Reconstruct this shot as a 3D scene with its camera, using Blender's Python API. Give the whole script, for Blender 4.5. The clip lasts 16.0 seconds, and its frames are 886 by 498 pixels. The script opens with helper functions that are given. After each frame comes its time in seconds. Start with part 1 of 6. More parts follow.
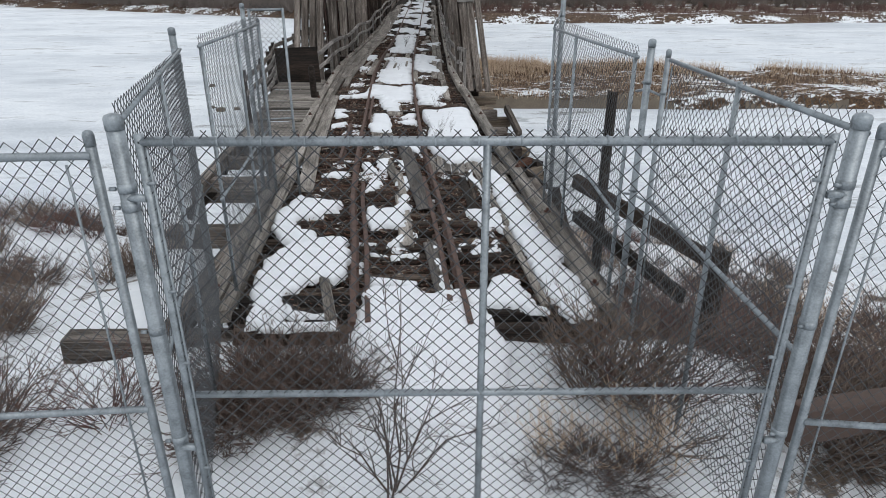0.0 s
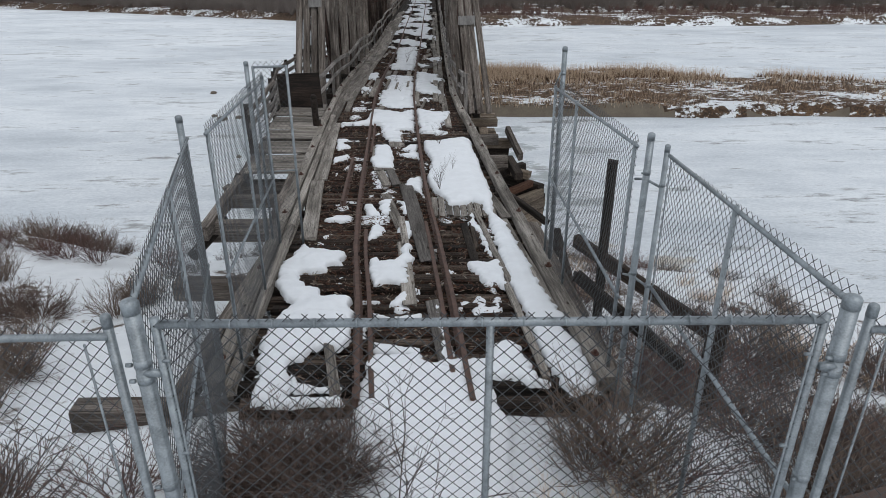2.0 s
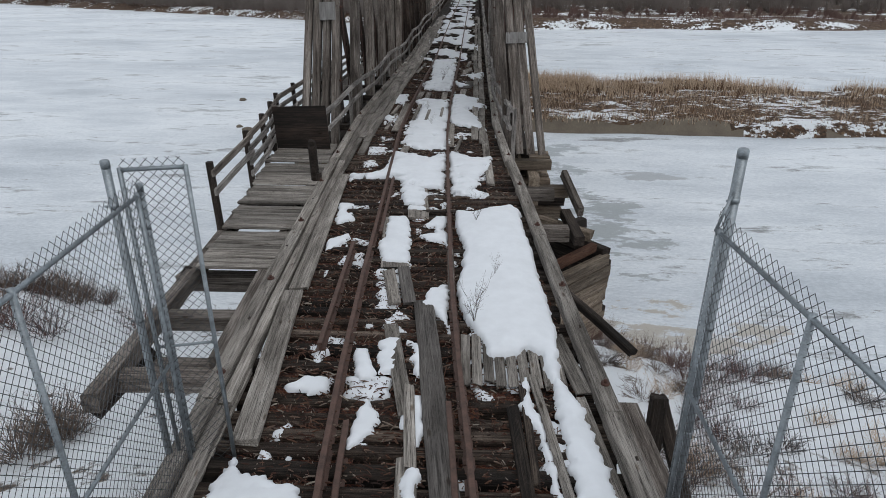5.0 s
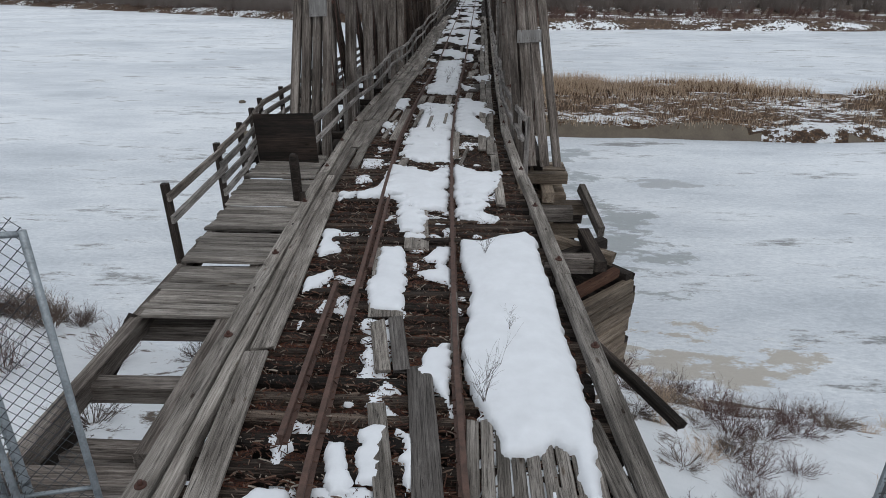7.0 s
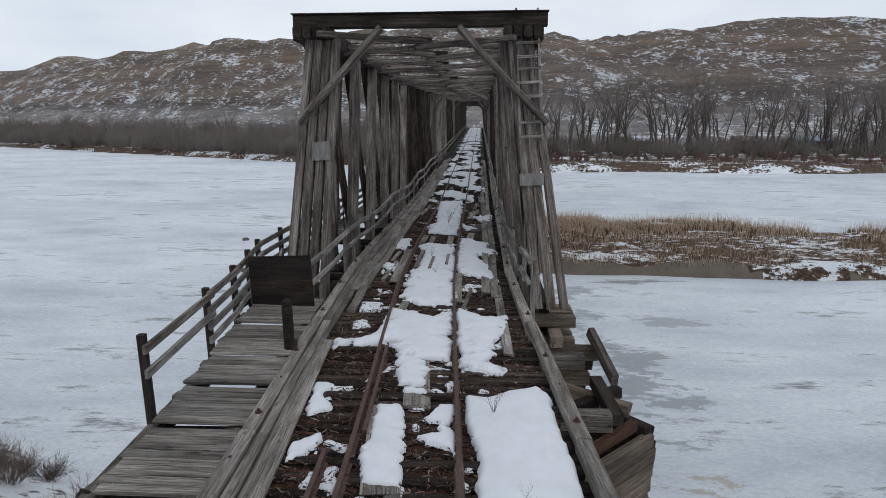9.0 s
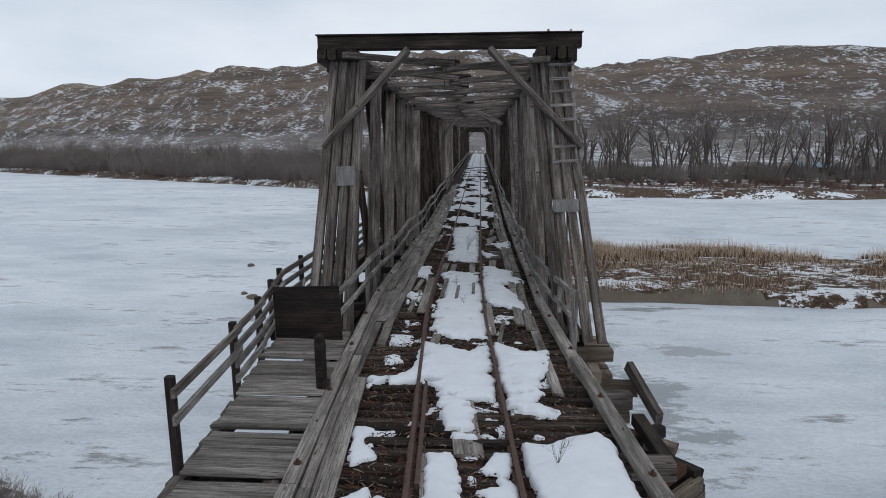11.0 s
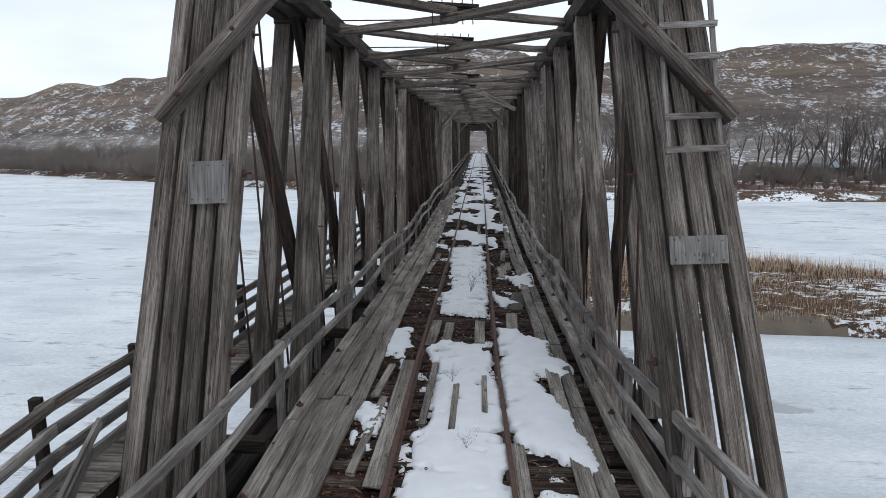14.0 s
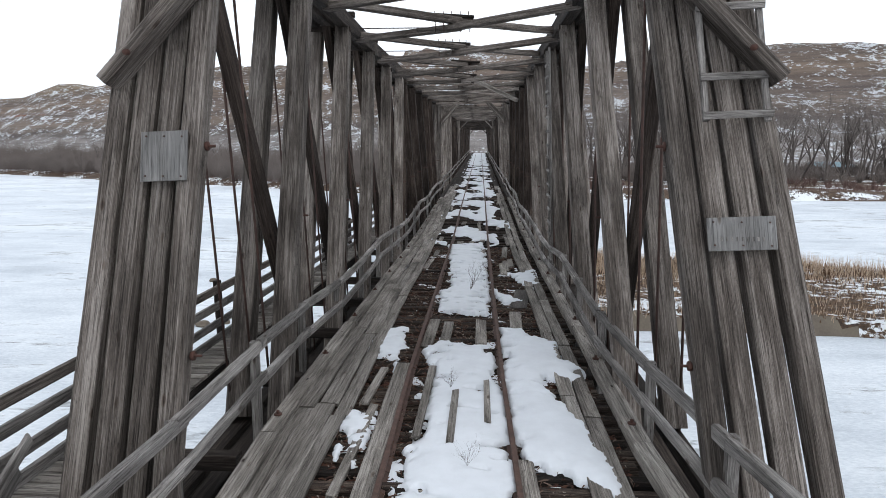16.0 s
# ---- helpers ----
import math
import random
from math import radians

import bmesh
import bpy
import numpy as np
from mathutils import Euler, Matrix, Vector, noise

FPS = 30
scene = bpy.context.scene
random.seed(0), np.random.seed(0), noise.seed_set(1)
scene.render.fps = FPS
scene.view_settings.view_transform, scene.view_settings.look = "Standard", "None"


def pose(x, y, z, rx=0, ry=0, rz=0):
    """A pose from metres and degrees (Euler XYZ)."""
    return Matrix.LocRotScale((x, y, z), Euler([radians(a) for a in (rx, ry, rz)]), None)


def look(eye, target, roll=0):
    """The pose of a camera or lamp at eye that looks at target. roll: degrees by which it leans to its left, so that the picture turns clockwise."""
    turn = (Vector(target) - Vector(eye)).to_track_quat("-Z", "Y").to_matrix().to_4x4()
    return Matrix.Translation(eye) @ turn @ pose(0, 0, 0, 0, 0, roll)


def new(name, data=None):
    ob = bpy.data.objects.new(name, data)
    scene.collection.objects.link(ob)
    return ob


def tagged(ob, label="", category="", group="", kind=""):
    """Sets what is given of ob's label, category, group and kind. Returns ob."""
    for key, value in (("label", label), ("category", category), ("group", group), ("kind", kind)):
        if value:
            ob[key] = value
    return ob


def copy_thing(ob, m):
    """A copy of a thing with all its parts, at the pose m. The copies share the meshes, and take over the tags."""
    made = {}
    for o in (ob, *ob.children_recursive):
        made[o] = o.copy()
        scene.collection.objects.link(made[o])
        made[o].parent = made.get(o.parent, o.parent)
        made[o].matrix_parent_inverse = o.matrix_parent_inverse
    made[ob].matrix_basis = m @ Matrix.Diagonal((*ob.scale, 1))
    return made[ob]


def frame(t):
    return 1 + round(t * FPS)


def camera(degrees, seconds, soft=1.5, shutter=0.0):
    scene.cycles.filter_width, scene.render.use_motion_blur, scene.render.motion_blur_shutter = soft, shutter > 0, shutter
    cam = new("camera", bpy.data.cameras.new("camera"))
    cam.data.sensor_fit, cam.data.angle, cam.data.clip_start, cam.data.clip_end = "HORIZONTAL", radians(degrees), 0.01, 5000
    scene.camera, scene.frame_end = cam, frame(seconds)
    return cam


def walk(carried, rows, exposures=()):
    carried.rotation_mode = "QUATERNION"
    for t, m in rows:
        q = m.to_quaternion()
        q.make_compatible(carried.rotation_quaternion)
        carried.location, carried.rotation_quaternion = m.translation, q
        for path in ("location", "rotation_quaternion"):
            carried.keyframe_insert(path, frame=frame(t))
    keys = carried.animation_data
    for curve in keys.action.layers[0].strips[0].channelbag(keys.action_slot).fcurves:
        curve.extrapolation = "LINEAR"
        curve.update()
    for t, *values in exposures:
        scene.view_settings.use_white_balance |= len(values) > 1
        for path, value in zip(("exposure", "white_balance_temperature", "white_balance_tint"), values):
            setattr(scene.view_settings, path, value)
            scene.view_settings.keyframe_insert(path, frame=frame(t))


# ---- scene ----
cam = camera(70.5, 16.0, 0.75)
METRES, EYE, TILT, LEAN, TURN = 22.1, 3.69, -23.6, 0.0, -1.0
ROWS = [
    (0.0, 0.0, 0.0, 0.0, 0.0, 0.0, 0.0),
    (0.5, -0.0001, -0.0039, 0.0096, 0.03, -0.01, 0.02),
    (1.0, -0.0003, -0.0099, 0.0248, 0.05, -0.05, 0.04),
    (1.5, -0.0007, -0.0157, 0.0395, 0.06, -0.04, 0.05),
    (2.0, -0.0008, -0.005, 0.0406, 0.09, -0.09, 0.04),
    (2.5, -0.0007, 0.0525, 0.0645, 0.1, -0.09, 0.03),
    (3.0, 0.0004, 0.1249, 0.1024, 0.08, -0.0, 0.05),
    (5.5, -0.0032, 0.2407, 0.1559, 3.89, -0.16, -1.74),
    (6.0, -0.0049, 0.2718, 0.1708, 3.9, -0.13, -1.72),
    (6.5, -0.0056, 0.2911, 0.1784, 3.91, -0.14, -1.74),
    (7.0, -0.0065, 0.3145, 0.1743, 3.92, -0.05, -1.72),
    (7.5, -0.008, 0.3284, 0.1735, 3.91, 1.15, -1.77),
    (8.0, -0.0095, 0.3354, 0.1801, 3.92, 4.9, -1.76),
    (8.5, -0.0111, 0.3434, 0.1851, 3.92, 8.53, -1.79),
    (9.0, -0.0119, 0.3517, 0.1895, 3.91, 12.18, -1.83),
    (11.5, -0.0577, 0.4116, 0.2125, 3.94, 14.52, -1.88),
    (12.0, -0.0616, 0.4991, 0.252, 3.96, 14.53, -1.89),
    (12.5, -0.0665, 0.6234, 0.3145, 3.95, 14.54, -1.91),
    (13.0, -0.07, 0.7178, 0.3566, 3.95, 14.55, -1.91),
    (13.5, -0.0705, 0.7534, 0.3698, 3.95, 14.54, -1.87),
    (14.0, -0.0698, 0.7703, 0.354, 3.94, 14.55, -1.86),
    (14.5, -0.0694, 0.7785, 0.3363, 3.94, 14.54, -1.83),
    (15.0, -0.0693, 0.7809, 0.3379, 3.93, 14.51, -1.83),
    (15.5, -0.0704, 0.7981, 0.3476, 3.94, 14.56, -1.83),
    (16.0, -0.0718, 0.8215, 0.3597, 3.94, 14.61, -1.82),
]
walk(cam, [(t, pose(1.6, 0, EYE, TILT, LEAN, TURN) @ pose(METRES * x, METRES * y, METRES * z, 90 + pitch, roll, yaw)) for t, x, y, z, yaw, pitch, roll in ROWS],
     [(0.0, 0.22, 6500, 10), (1.0, 0.12, 6500, 10), (2.0, -0.02, 6450, 10), (3.0, -0.07, 6430, 10), (7.0, -0.1, 6380, 10), (8.3, -0.1, 6300, 10), (9.0, -0.27, 6210, 10), (11.5, -0.32, 6120, 10), (12.7, -0.23, 6120, 10), (13.5, 0.0, 6220, 10), (14.5, 0.15, 6200, 10), (16.0, 0.42, 6270, 10)])

# ---- light ----
world = bpy.data.worlds.new("overcast_sky")
scene.world = world
world.use_nodes = True
wn, wl = world.node_tree.nodes, world.node_tree.links
sky = wn.new("ShaderNodeTexSky")
sky.sky_type, sky.sun_disc = "NISHITA", False
sky.sun_elevation, sky.sun_rotation = radians(38), radians(150)
sky.air_density, sky.dust_density = 1.0, 3.0
cloud_at = wn.new("ShaderNodeTexCoord")
cloud_map = wn.new("ShaderNodeMapping")
cloud_map.inputs["Scale"].default_value = (1.0, 1.0, 3.5)
cloud = wn.new("ShaderNodeTexNoise")
cloud.inputs["Scale"].default_value, cloud.inputs["Detail"].default_value = 2.2, 5.0
cloud_ramp = wn.new("ShaderNodeValToRGB")
cloud_ramp.color_ramp.elements[0].position, cloud_ramp.color_ramp.elements[0].color = 0.35, (7.6, 8.2, 8.9, 1)
cloud_ramp.color_ramp.elements[1].position, cloud_ramp.color_ramp.elements[1].color = 0.62, (9.6, 9.9, 10.2, 1)
cover = wn.new("ShaderNodeMix")
cover.data_type = "RGBA"
cover.inputs[0].default_value = 0.93
wl.new(cloud_at.outputs["Generated"], cloud_map.inputs["Vector"])
wl.new(cloud_map.outputs["Vector"], cloud.inputs["Vector"])
wl.new(cloud.outputs["Fac"], cloud_ramp.inputs["Fac"])
wl.new(sky.outputs["Color"], cover.inputs[6])
wl.new(cloud_ramp.outputs["Color"], cover.inputs[7])
# overcast: brighter towards the horizon, where the cloud is thin
height = wn.new("ShaderNodeSeparateXYZ")
wl.new(cloud_at.outputs["Generated"], height.inputs["Vector"])
glow = wn.new("ShaderNodeMapRange")
glow.inputs["From Min"].default_value, glow.inputs["From Max"].default_value = 0.0, 0.45
glow.inputs["To Min"].default_value, glow.inputs["To Max"].default_value = 1.22, 0.97
wl.new(height.outputs["Z"], glow.inputs["Value"])
lit = wn.new("ShaderNodeVectorMath")
lit.operation = "SCALE"
wl.new(cover.outputs[2], lit.inputs[0])
wl.new(glow.outputs["Result"], lit.inputs["Scale"])
wl.new(lit.outputs["Vector"], wn["Background"].inputs["Color"])
wn["Background"].inputs["Strength"].default_value = 0.095
sun = new("sun", bpy.data.lights.new("sun", "SUN"))
sun.data.energy, sun.data.angle, sun.data.color = 0.6, radians(40), (1.0, 0.97, 0.93)
sun.matrix_world = look((0, 0, 60), (-18, 32, 0))

# ---- materials ----
def shader(name):
    m = bpy.data.materials.new(name)
    m.use_nodes = True
    return m, m.node_tree.nodes, m.node_tree.links, m.node_tree.nodes["Principled BSDF"]


def ramp(nodes, stops):
    r = nodes.new("ShaderNodeValToRGB")
    e = r.color_ramp.elements
    e[0].position, e[0].color = stops[0][0], (*stops[0][1], 1)
    e[1].position, e[1].color = stops[-1][0], (*stops[-1][1], 1)
    for p, c in stops[1:-1]:
        k = e.new(p)
        k.color = (*c, 1)
    return r


def noise_node(nodes, links, vector, scale, detail=4.0, rough=0.55, stretch=None):
    n = nodes.new("ShaderNodeTexNoise")
    n.inputs["Scale"].default_value, n.inputs["Detail"].default_value, n.inputs["Roughness"].default_value = scale, detail, rough
    if stretch:
        mp = nodes.new("ShaderNodeMapping")
        mp.inputs["Scale"].default_value = stretch
        links.new(vector, mp.inputs["Vector"])
        vector = mp.outputs["Vector"]
    links.new(vector, n.inputs["Vector"])
    return n.outputs["Fac"]


def mix_rgb(nodes, links, fac, a, b, mode="MIX"):
    m = nodes.new("ShaderNodeMix")
    m.data_type, m.blend_type = "RGBA", mode
    for socket, value in ((0, fac), (6, a), (7, b)):
        if isinstance(value, (int, float)):
            m.inputs[socket].default_value = value
        elif isinstance(value, tuple):
            m.inputs[socket].default_value = (*value, 1)
        else:
            links.new(value, m.inputs[socket])
    return m.outputs[2]


def maths(nodes, links, op, a, b=0.0, c=0.0):
    m = nodes.new("ShaderNodeMath")
    m.operation = op
    for i, value in enumerate((a, b, c)):
        if isinstance(value, (int, float)):
            m.inputs[i].default_value = value
        else:
            links.new(value, m.inputs[i])
    return m.outputs[0]


def bump(nodes, links, height, bsdf, strength=0.5, distance=0.01):
    b = nodes.new("ShaderNodeBump")
    b.inputs["Strength"].default_value, b.inputs["Distance"].default_value = strength, distance
    links.new(height, b.inputs["Height"])
    links.new(b.outputs["Normal"], bsdf.inputs["Normal"])


def object_vector(nodes, links, spread=40.0):
    """Object coordinates, shifted for each object so that no two timbers share their grain."""
    co = nodes.new("ShaderNodeTexCoord")
    info = nodes.new("ShaderNodeObjectInfo")
    shift = maths(nodes, links, "MULTIPLY", info.outputs["Random"], spread)
    add = nodes.new("ShaderNodeVectorMath")
    add.operation = "ADD"
    links.new(co.outputs["Object"], add.inputs[0])
    links.new(shift, add.inputs[1])
    return add.outputs["Vector"], info.outputs["Random"]


def wood(name, dark, mid, light, tone=0.35, crack=0.5, rust=None):
    """Weathered timber with the grain along the local x axis."""
    m, n, l, b = shader(name)
    v, rnd = object_vector(n, l)
    grain = noise_node(n, l, v, 4.0, 7.0, 0.68, (0.13, 9.0, 9.0))
    fine = noise_node(n, l, v, 22.0, 5.0, 0.75, (0.16, 12.0, 12.0))
    tone_map = noise_node(n, l, v, 1.6, 5.0, 0.65, (0.4, 2.6, 2.6))
    stain = noise_node(n, l, v, 1.3, 4.0, 0.6, (0.5, 1.6, 1.6))
    soft_dark = tuple(d + 0.3 * (c - d) for d, c in zip(dark, mid))
    r = ramp(n, [(0.4, soft_dark), (0.488, mid), (0.585, light)])
    l.new(maths(n, l, "MULTIPLY_ADD", fine, 0.36, maths(n, l, "MULTIPLY_ADD", grain, 0.3, maths(n, l, "MULTIPLY", tone_map, 0.34))), r.inputs["Fac"])
    blot = ramp(n, [(0.34, (0.5, 0.48, 0.46)), (0.47, (0.9, 0.88, 0.86)), (0.62, (1.1, 1.09, 1.08))])
    l.new(stain, blot.inputs["Fac"])
    col = mix_rgb(n, l, 0.75, r.outputs["Color"], blot.outputs["Color"], "MULTIPLY")
    cr = noise_node(n, l, v, 5.0, 3.0, 0.55, (0.12, 8.0, 8.0))
    split = ramp(n, [(0.0, (1, 1, 1)), (0.482, (1, 1, 1)), (0.5, (0.06, 0.05, 0.045)), (0.518, (1, 1, 1)), (1.0, (1, 1, 1))])
    l.new(cr, split.inputs["Fac"])
    col = mix_rgb(n, l, crack, col, split.outputs["Color"], "MULTIPLY")
    cr2 = noise_node(n, l, v, 10.0, 3.0, 0.6, (0.11, 7.0, 7.0))
    check = ramp(n, [(0.0, (1, 1, 1)), (0.487, (1, 1, 1)), (0.5, (0.12, 0.1, 0.09)), (0.513, (1, 1, 1)), (1.0, (1, 1, 1))])
    l.new(cr2, check.inputs["Fac"])
    col = mix_rgb(n, l, crack * 0.8, col, check.outputs["Color"], "MULTIPLY")
    knots = n.new("ShaderNodeTexVoronoi")
    knots.inputs["Scale"].default_value = 2.6
    kmap = n.new("ShaderNodeMapping")
    kmap.inputs["Scale"].default_value = (0.55, 1.7, 1.7)
    l.new(v, kmap.inputs["Vector"])
    l.new(kmap.outputs["Vector"], knots.inputs["Vector"])
    kr = ramp(n, [(0.045, (0.2, 0.15, 0.12)), (0.075, (0.5, 0.42, 0.36)), (0.12, (1, 1, 1))])
    l.new(knots.outputs["Distance"], kr.inputs["Fac"])
    col = mix_rgb(n, l, 0.8, col, kr.outputs["Color"], "MULTIPLY")
    value = n.new("ShaderNodeHueSaturation")
    l.new(maths(n, l, "MULTIPLY_ADD", rnd, tone * 2, 1.0 - tone), value.inputs["Value"])
    l.new(col, value.inputs["Color"])
    l.new(value.outputs["Color"], b.inputs["Base Color"])
    b.inputs["Roughness"].default_value = 0.88
    b.inputs["Specular IOR Level"].default_value = 0.25
    rel = maths(n, l, "ADD", maths(n, l, "MULTIPLY", grain, 0.7), maths(n, l, "MULTIPLY", split.outputs["Color"], 0.5))
    bump(n, l, maths(n, l, "ADD", rel, maths(n, l, "MULTIPLY", fine, 0.4)), b, 1.0, 0.02)
    return m


def plain(name, color, vary=0.25, rough=0.6, metal=0.0, scale=6.0, second=None, relief=0.004):
    m, n, l, b = shader(name)
    v, rnd = object_vector(n, l)
    big = noise_node(n, l, v, scale, 5.0, 0.6)
    small = noise_node(n, l, v, scale * 9, 3.0, 0.6)
    second = second or tuple(c * (1 - vary) for c in color)
    r = ramp(n, [(0.32, second), (0.62, color)])
    l.new(maths(n, l, "MULTIPLY_ADD", small, 0.35, maths(n, l, "MULTIPLY", big, 0.65)), r.inputs["Fac"])
    l.new(r.outputs["Color"], b.inputs["Base Color"])
    b.inputs["Roughness"].default_value, b.inputs["Metallic"].default_value = rough, metal
    bump(n, l, maths(n, l, "ADD", big, small), b, 0.4, relief)
    return m


def litter_material():
    """Crumbled rotten wood: fibres and red-brown granules over near-black soil."""
    m, n, l, b = shader("rotten_wood_litter")
    v = n.new("ShaderNodeTexCoord").outputs["Object"]
    big = noise_node(n, l, v, 2.2, 5.0, 0.65)
    crumb = noise_node(n, l, v, 26.0, 6.0, 0.8)
    fibre = noise_node(n, l, v, 26.0, 4.0, 0.7, (0.25, 1.6, 1.0))
    cells = n.new("ShaderNodeTexVoronoi")
    cells.inputs["Scale"].default_value = 55.0
    l.new(v, cells.inputs["Vector"])
    f = maths(n, l, "MULTIPLY_ADD", crumb, 0.45, maths(n, l, "MULTIPLY_ADD", fibre, 0.35, maths(n, l, "MULTIPLY", big, 0.2)))
    r = ramp(n, [(0.4, (0.004, 0.003, 0.0025)), (0.47, (0.028, 0.01, 0.006)), (0.525, (0.14, 0.044, 0.02)), (0.6, (0.2, 0.085, 0.047)), (0.7, (0.28, 0.22, 0.17))])
    l.new(f, r.inputs["Fac"])
    tint = n.new("ShaderNodeMix")
    tint.data_type, tint.blend_type = "RGBA", "MULTIPLY"
    tint.inputs[0].default_value = 0.25
    l.new(r.outputs["Color"], tint.inputs[6])
    l.new(cells.outputs["Color"], tint.inputs[7])
    l.new(tint.outputs[2], b.inputs["Base Color"])
    b.inputs["Roughness"].default_value = 0.95
    bump(n, l, maths(n, l, "ADD", maths(n, l, "ADD", crumb, fibre), cells.outputs["Distance"]), b, 1.0, 0.03)
    return m


WOOD_POST = wood("weathered_timber", (0.02, 0.016, 0.014), (0.135, 0.115, 0.101), (0.36, 0.325, 0.297), 0.3, 0.8)
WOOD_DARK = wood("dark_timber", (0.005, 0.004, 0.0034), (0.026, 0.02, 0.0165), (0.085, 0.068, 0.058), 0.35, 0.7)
WOOD_DECK = wood("grey_deck_board", (0.028, 0.025, 0.022), (0.215, 0.196, 0.176), (0.43, 0.402, 0.37), 0.32, 0.85)
WOOD_TIE = wood("rotten_tie", (0.006, 0.0045, 0.004), (0.022, 0.015, 0.0115), (0.13, 0.102, 0.082), 0.65, 1.0)
WOOD_RAILING = wood("grey_railing", (0.04, 0.037, 0.035), (0.21, 0.196, 0.186), (0.43, 0.41, 0.39), 0.28, 0.8)
WOOD_CRIB = wood("crib_timber", (0.05, 0.037, 0.027), (0.19, 0.15, 0.115), (0.38, 0.32, 0.255), 0.38, 0.7)
WOOD_GREYED = wood("soaked_grey_board", (0.04, 0.036, 0.034), (0.105, 0.096, 0.09), (0.2, 0.187, 0.177), 0.2, 0.6)
# ruddy timber with shade mixed into its colour, mainly for shadowed truss braces
WOOD_RUDDY_SHADED = wood("ruddy_shaded_timber", (0.008, 0.0055, 0.0045), (0.042, 0.03, 0.024), (0.125, 0.098, 0.083), 0.4, 0.75)
PLY_DARK = wood("stained_plywood", (0.006, 0.006, 0.006), (0.02, 0.016, 0.014), (0.06, 0.042, 0.033), 0.1, 0.2)
PLY_GREY = wood("grey_plywood", (0.13, 0.129, 0.127), (0.2, 0.197, 0.193), (0.29, 0.285, 0.28), 0.1, 0.2)
RUST = plain("rusty_rail", (0.115, 0.065, 0.05), 0.5, 0.68, 0.25, 8.0, (0.042, 0.026, 0.021))
RUST_BRIGHT = plain("rusty_iron", (0.085, 0.037, 0.026), 0.5, 0.85, 0.1, 20.0, (0.035, 0.018, 0.014))
ROD = plain("iron_rod", (0.085, 0.046, 0.036), 0.5, 0.75, 0.3, 3.0, (0.03, 0.02, 0.017))
GALV = plain("galvanised_steel", (0.3, 0.335, 0.36), 0.35, 0.42, 0.6, 9.0, (0.13, 0.147, 0.16), 0.001)
WIRE = plain("galvanised_wire", (0.07, 0.074, 0.08), 0.3, 0.5, 0.5, 20.0, None, 0.0)
DUFF = litter_material()
TWIG = plain("bare_twigs", (0.2, 0.15, 0.12), 0.4, 0.9, 0.0, 9.0, (0.06, 0.044, 0.036), 0.0)
TWIG_DARK = plain("dark_twigs", (0.085, 0.062, 0.052), 0.4, 0.9, 0.0, 3.0, (0.045, 0.033, 0.029), 0.0)
TWIG_RED = plain("reddish_twigs", (0.12, 0.06, 0.05), 0.4, 0.9, 0.0, 0.1, (0.08, 0.05, 0.045), 0.0)
STRAW = plain("dry_grass", (0.62, 0.49, 0.37), 0.45, 0.9, 0.0, 0.4, (0.4, 0.28, 0.18), 0.0)
MUD = plain("frozen_mud", (0.14, 0.115, 0.085), 0.3, 0.8, 0.0, 0.8, (0.09, 0.072, 0.055), 0.05)
FAR_TWIG = plain("far_bare_twigs", (0.2, 0.17, 0.155), 0.4, 0.9, 0.0, 0.05, (0.115, 0.095, 0.085), 0.0)
FAR_RED = plain("far_reddish_twigs", (0.16, 0.095, 0.08), 0.4, 0.9, 0.0, 0.05, (0.1, 0.07, 0.06), 0.0)
BARK = plain("tree_bark", (0.15, 0.128, 0.115), 0.4, 0.9, 0.0, 4.0, (0.05, 0.042, 0.038), 0.01)
HOUSE_WALL = plain("far_house_wall", (0.16, 0.13, 0.11), 0.3, 0.8)
HOUSE_ROOF = plain("far_house_roof", (0.22, 0.33, 0.38), 0.2, 0.6)


def chip_material():
    """Loose splinters, each its own shade from grey to red-brown."""
    m, n, l, b = shader("splinter_wood")
    geo = n.new("ShaderNodeNewGeometry")
    r = ramp(n, [(0.0, (0.02, 0.012, 0.009)), (0.42, (0.052, 0.021, 0.013)), (0.72, (0.12, 0.06, 0.038)), (0.92, (0.2, 0.16, 0.13)), (1.0, (0.34, 0.3, 0.25))])
    l.new(geo.outputs["Random Per Island"], r.inputs["Fac"])
    l.new(r.outputs["Color"], b.inputs["Base Color"])
    b.inputs["Roughness"].default_value = 0.9
    return m


def snow_material(name, dirt=0.0, tint=(0.72, 0.745, 0.78)):
    m, n, l, b = shader(name)
    co = n.new("ShaderNodeTexCoord")
    v = co.outputs["Object"]
    lumps = noise_node(n, l, v, 3.0, 6.0, 0.6)
    grains = noise_node(n, l, v, 60.0, 3.0, 0.6)
    r = ramp(n, [(0.3, tuple(c * 0.9 for c in tint)), (0.65, tint)])
    l.new(lumps, r.inputs["Fac"])
    l.new(r.outputs["Color"], b.inputs["Base Color"])
    b.inputs["Roughness"].default_value = 0.7
    b.inputs["Subsurface Weight"].default_value = 0.0
    bump(n, l, maths(n, l, "MULTIPLY_ADD", grains, 0.3, lumps), b, 0.45, 0.025)
    return m


SNOW = snow_material("old_snow")


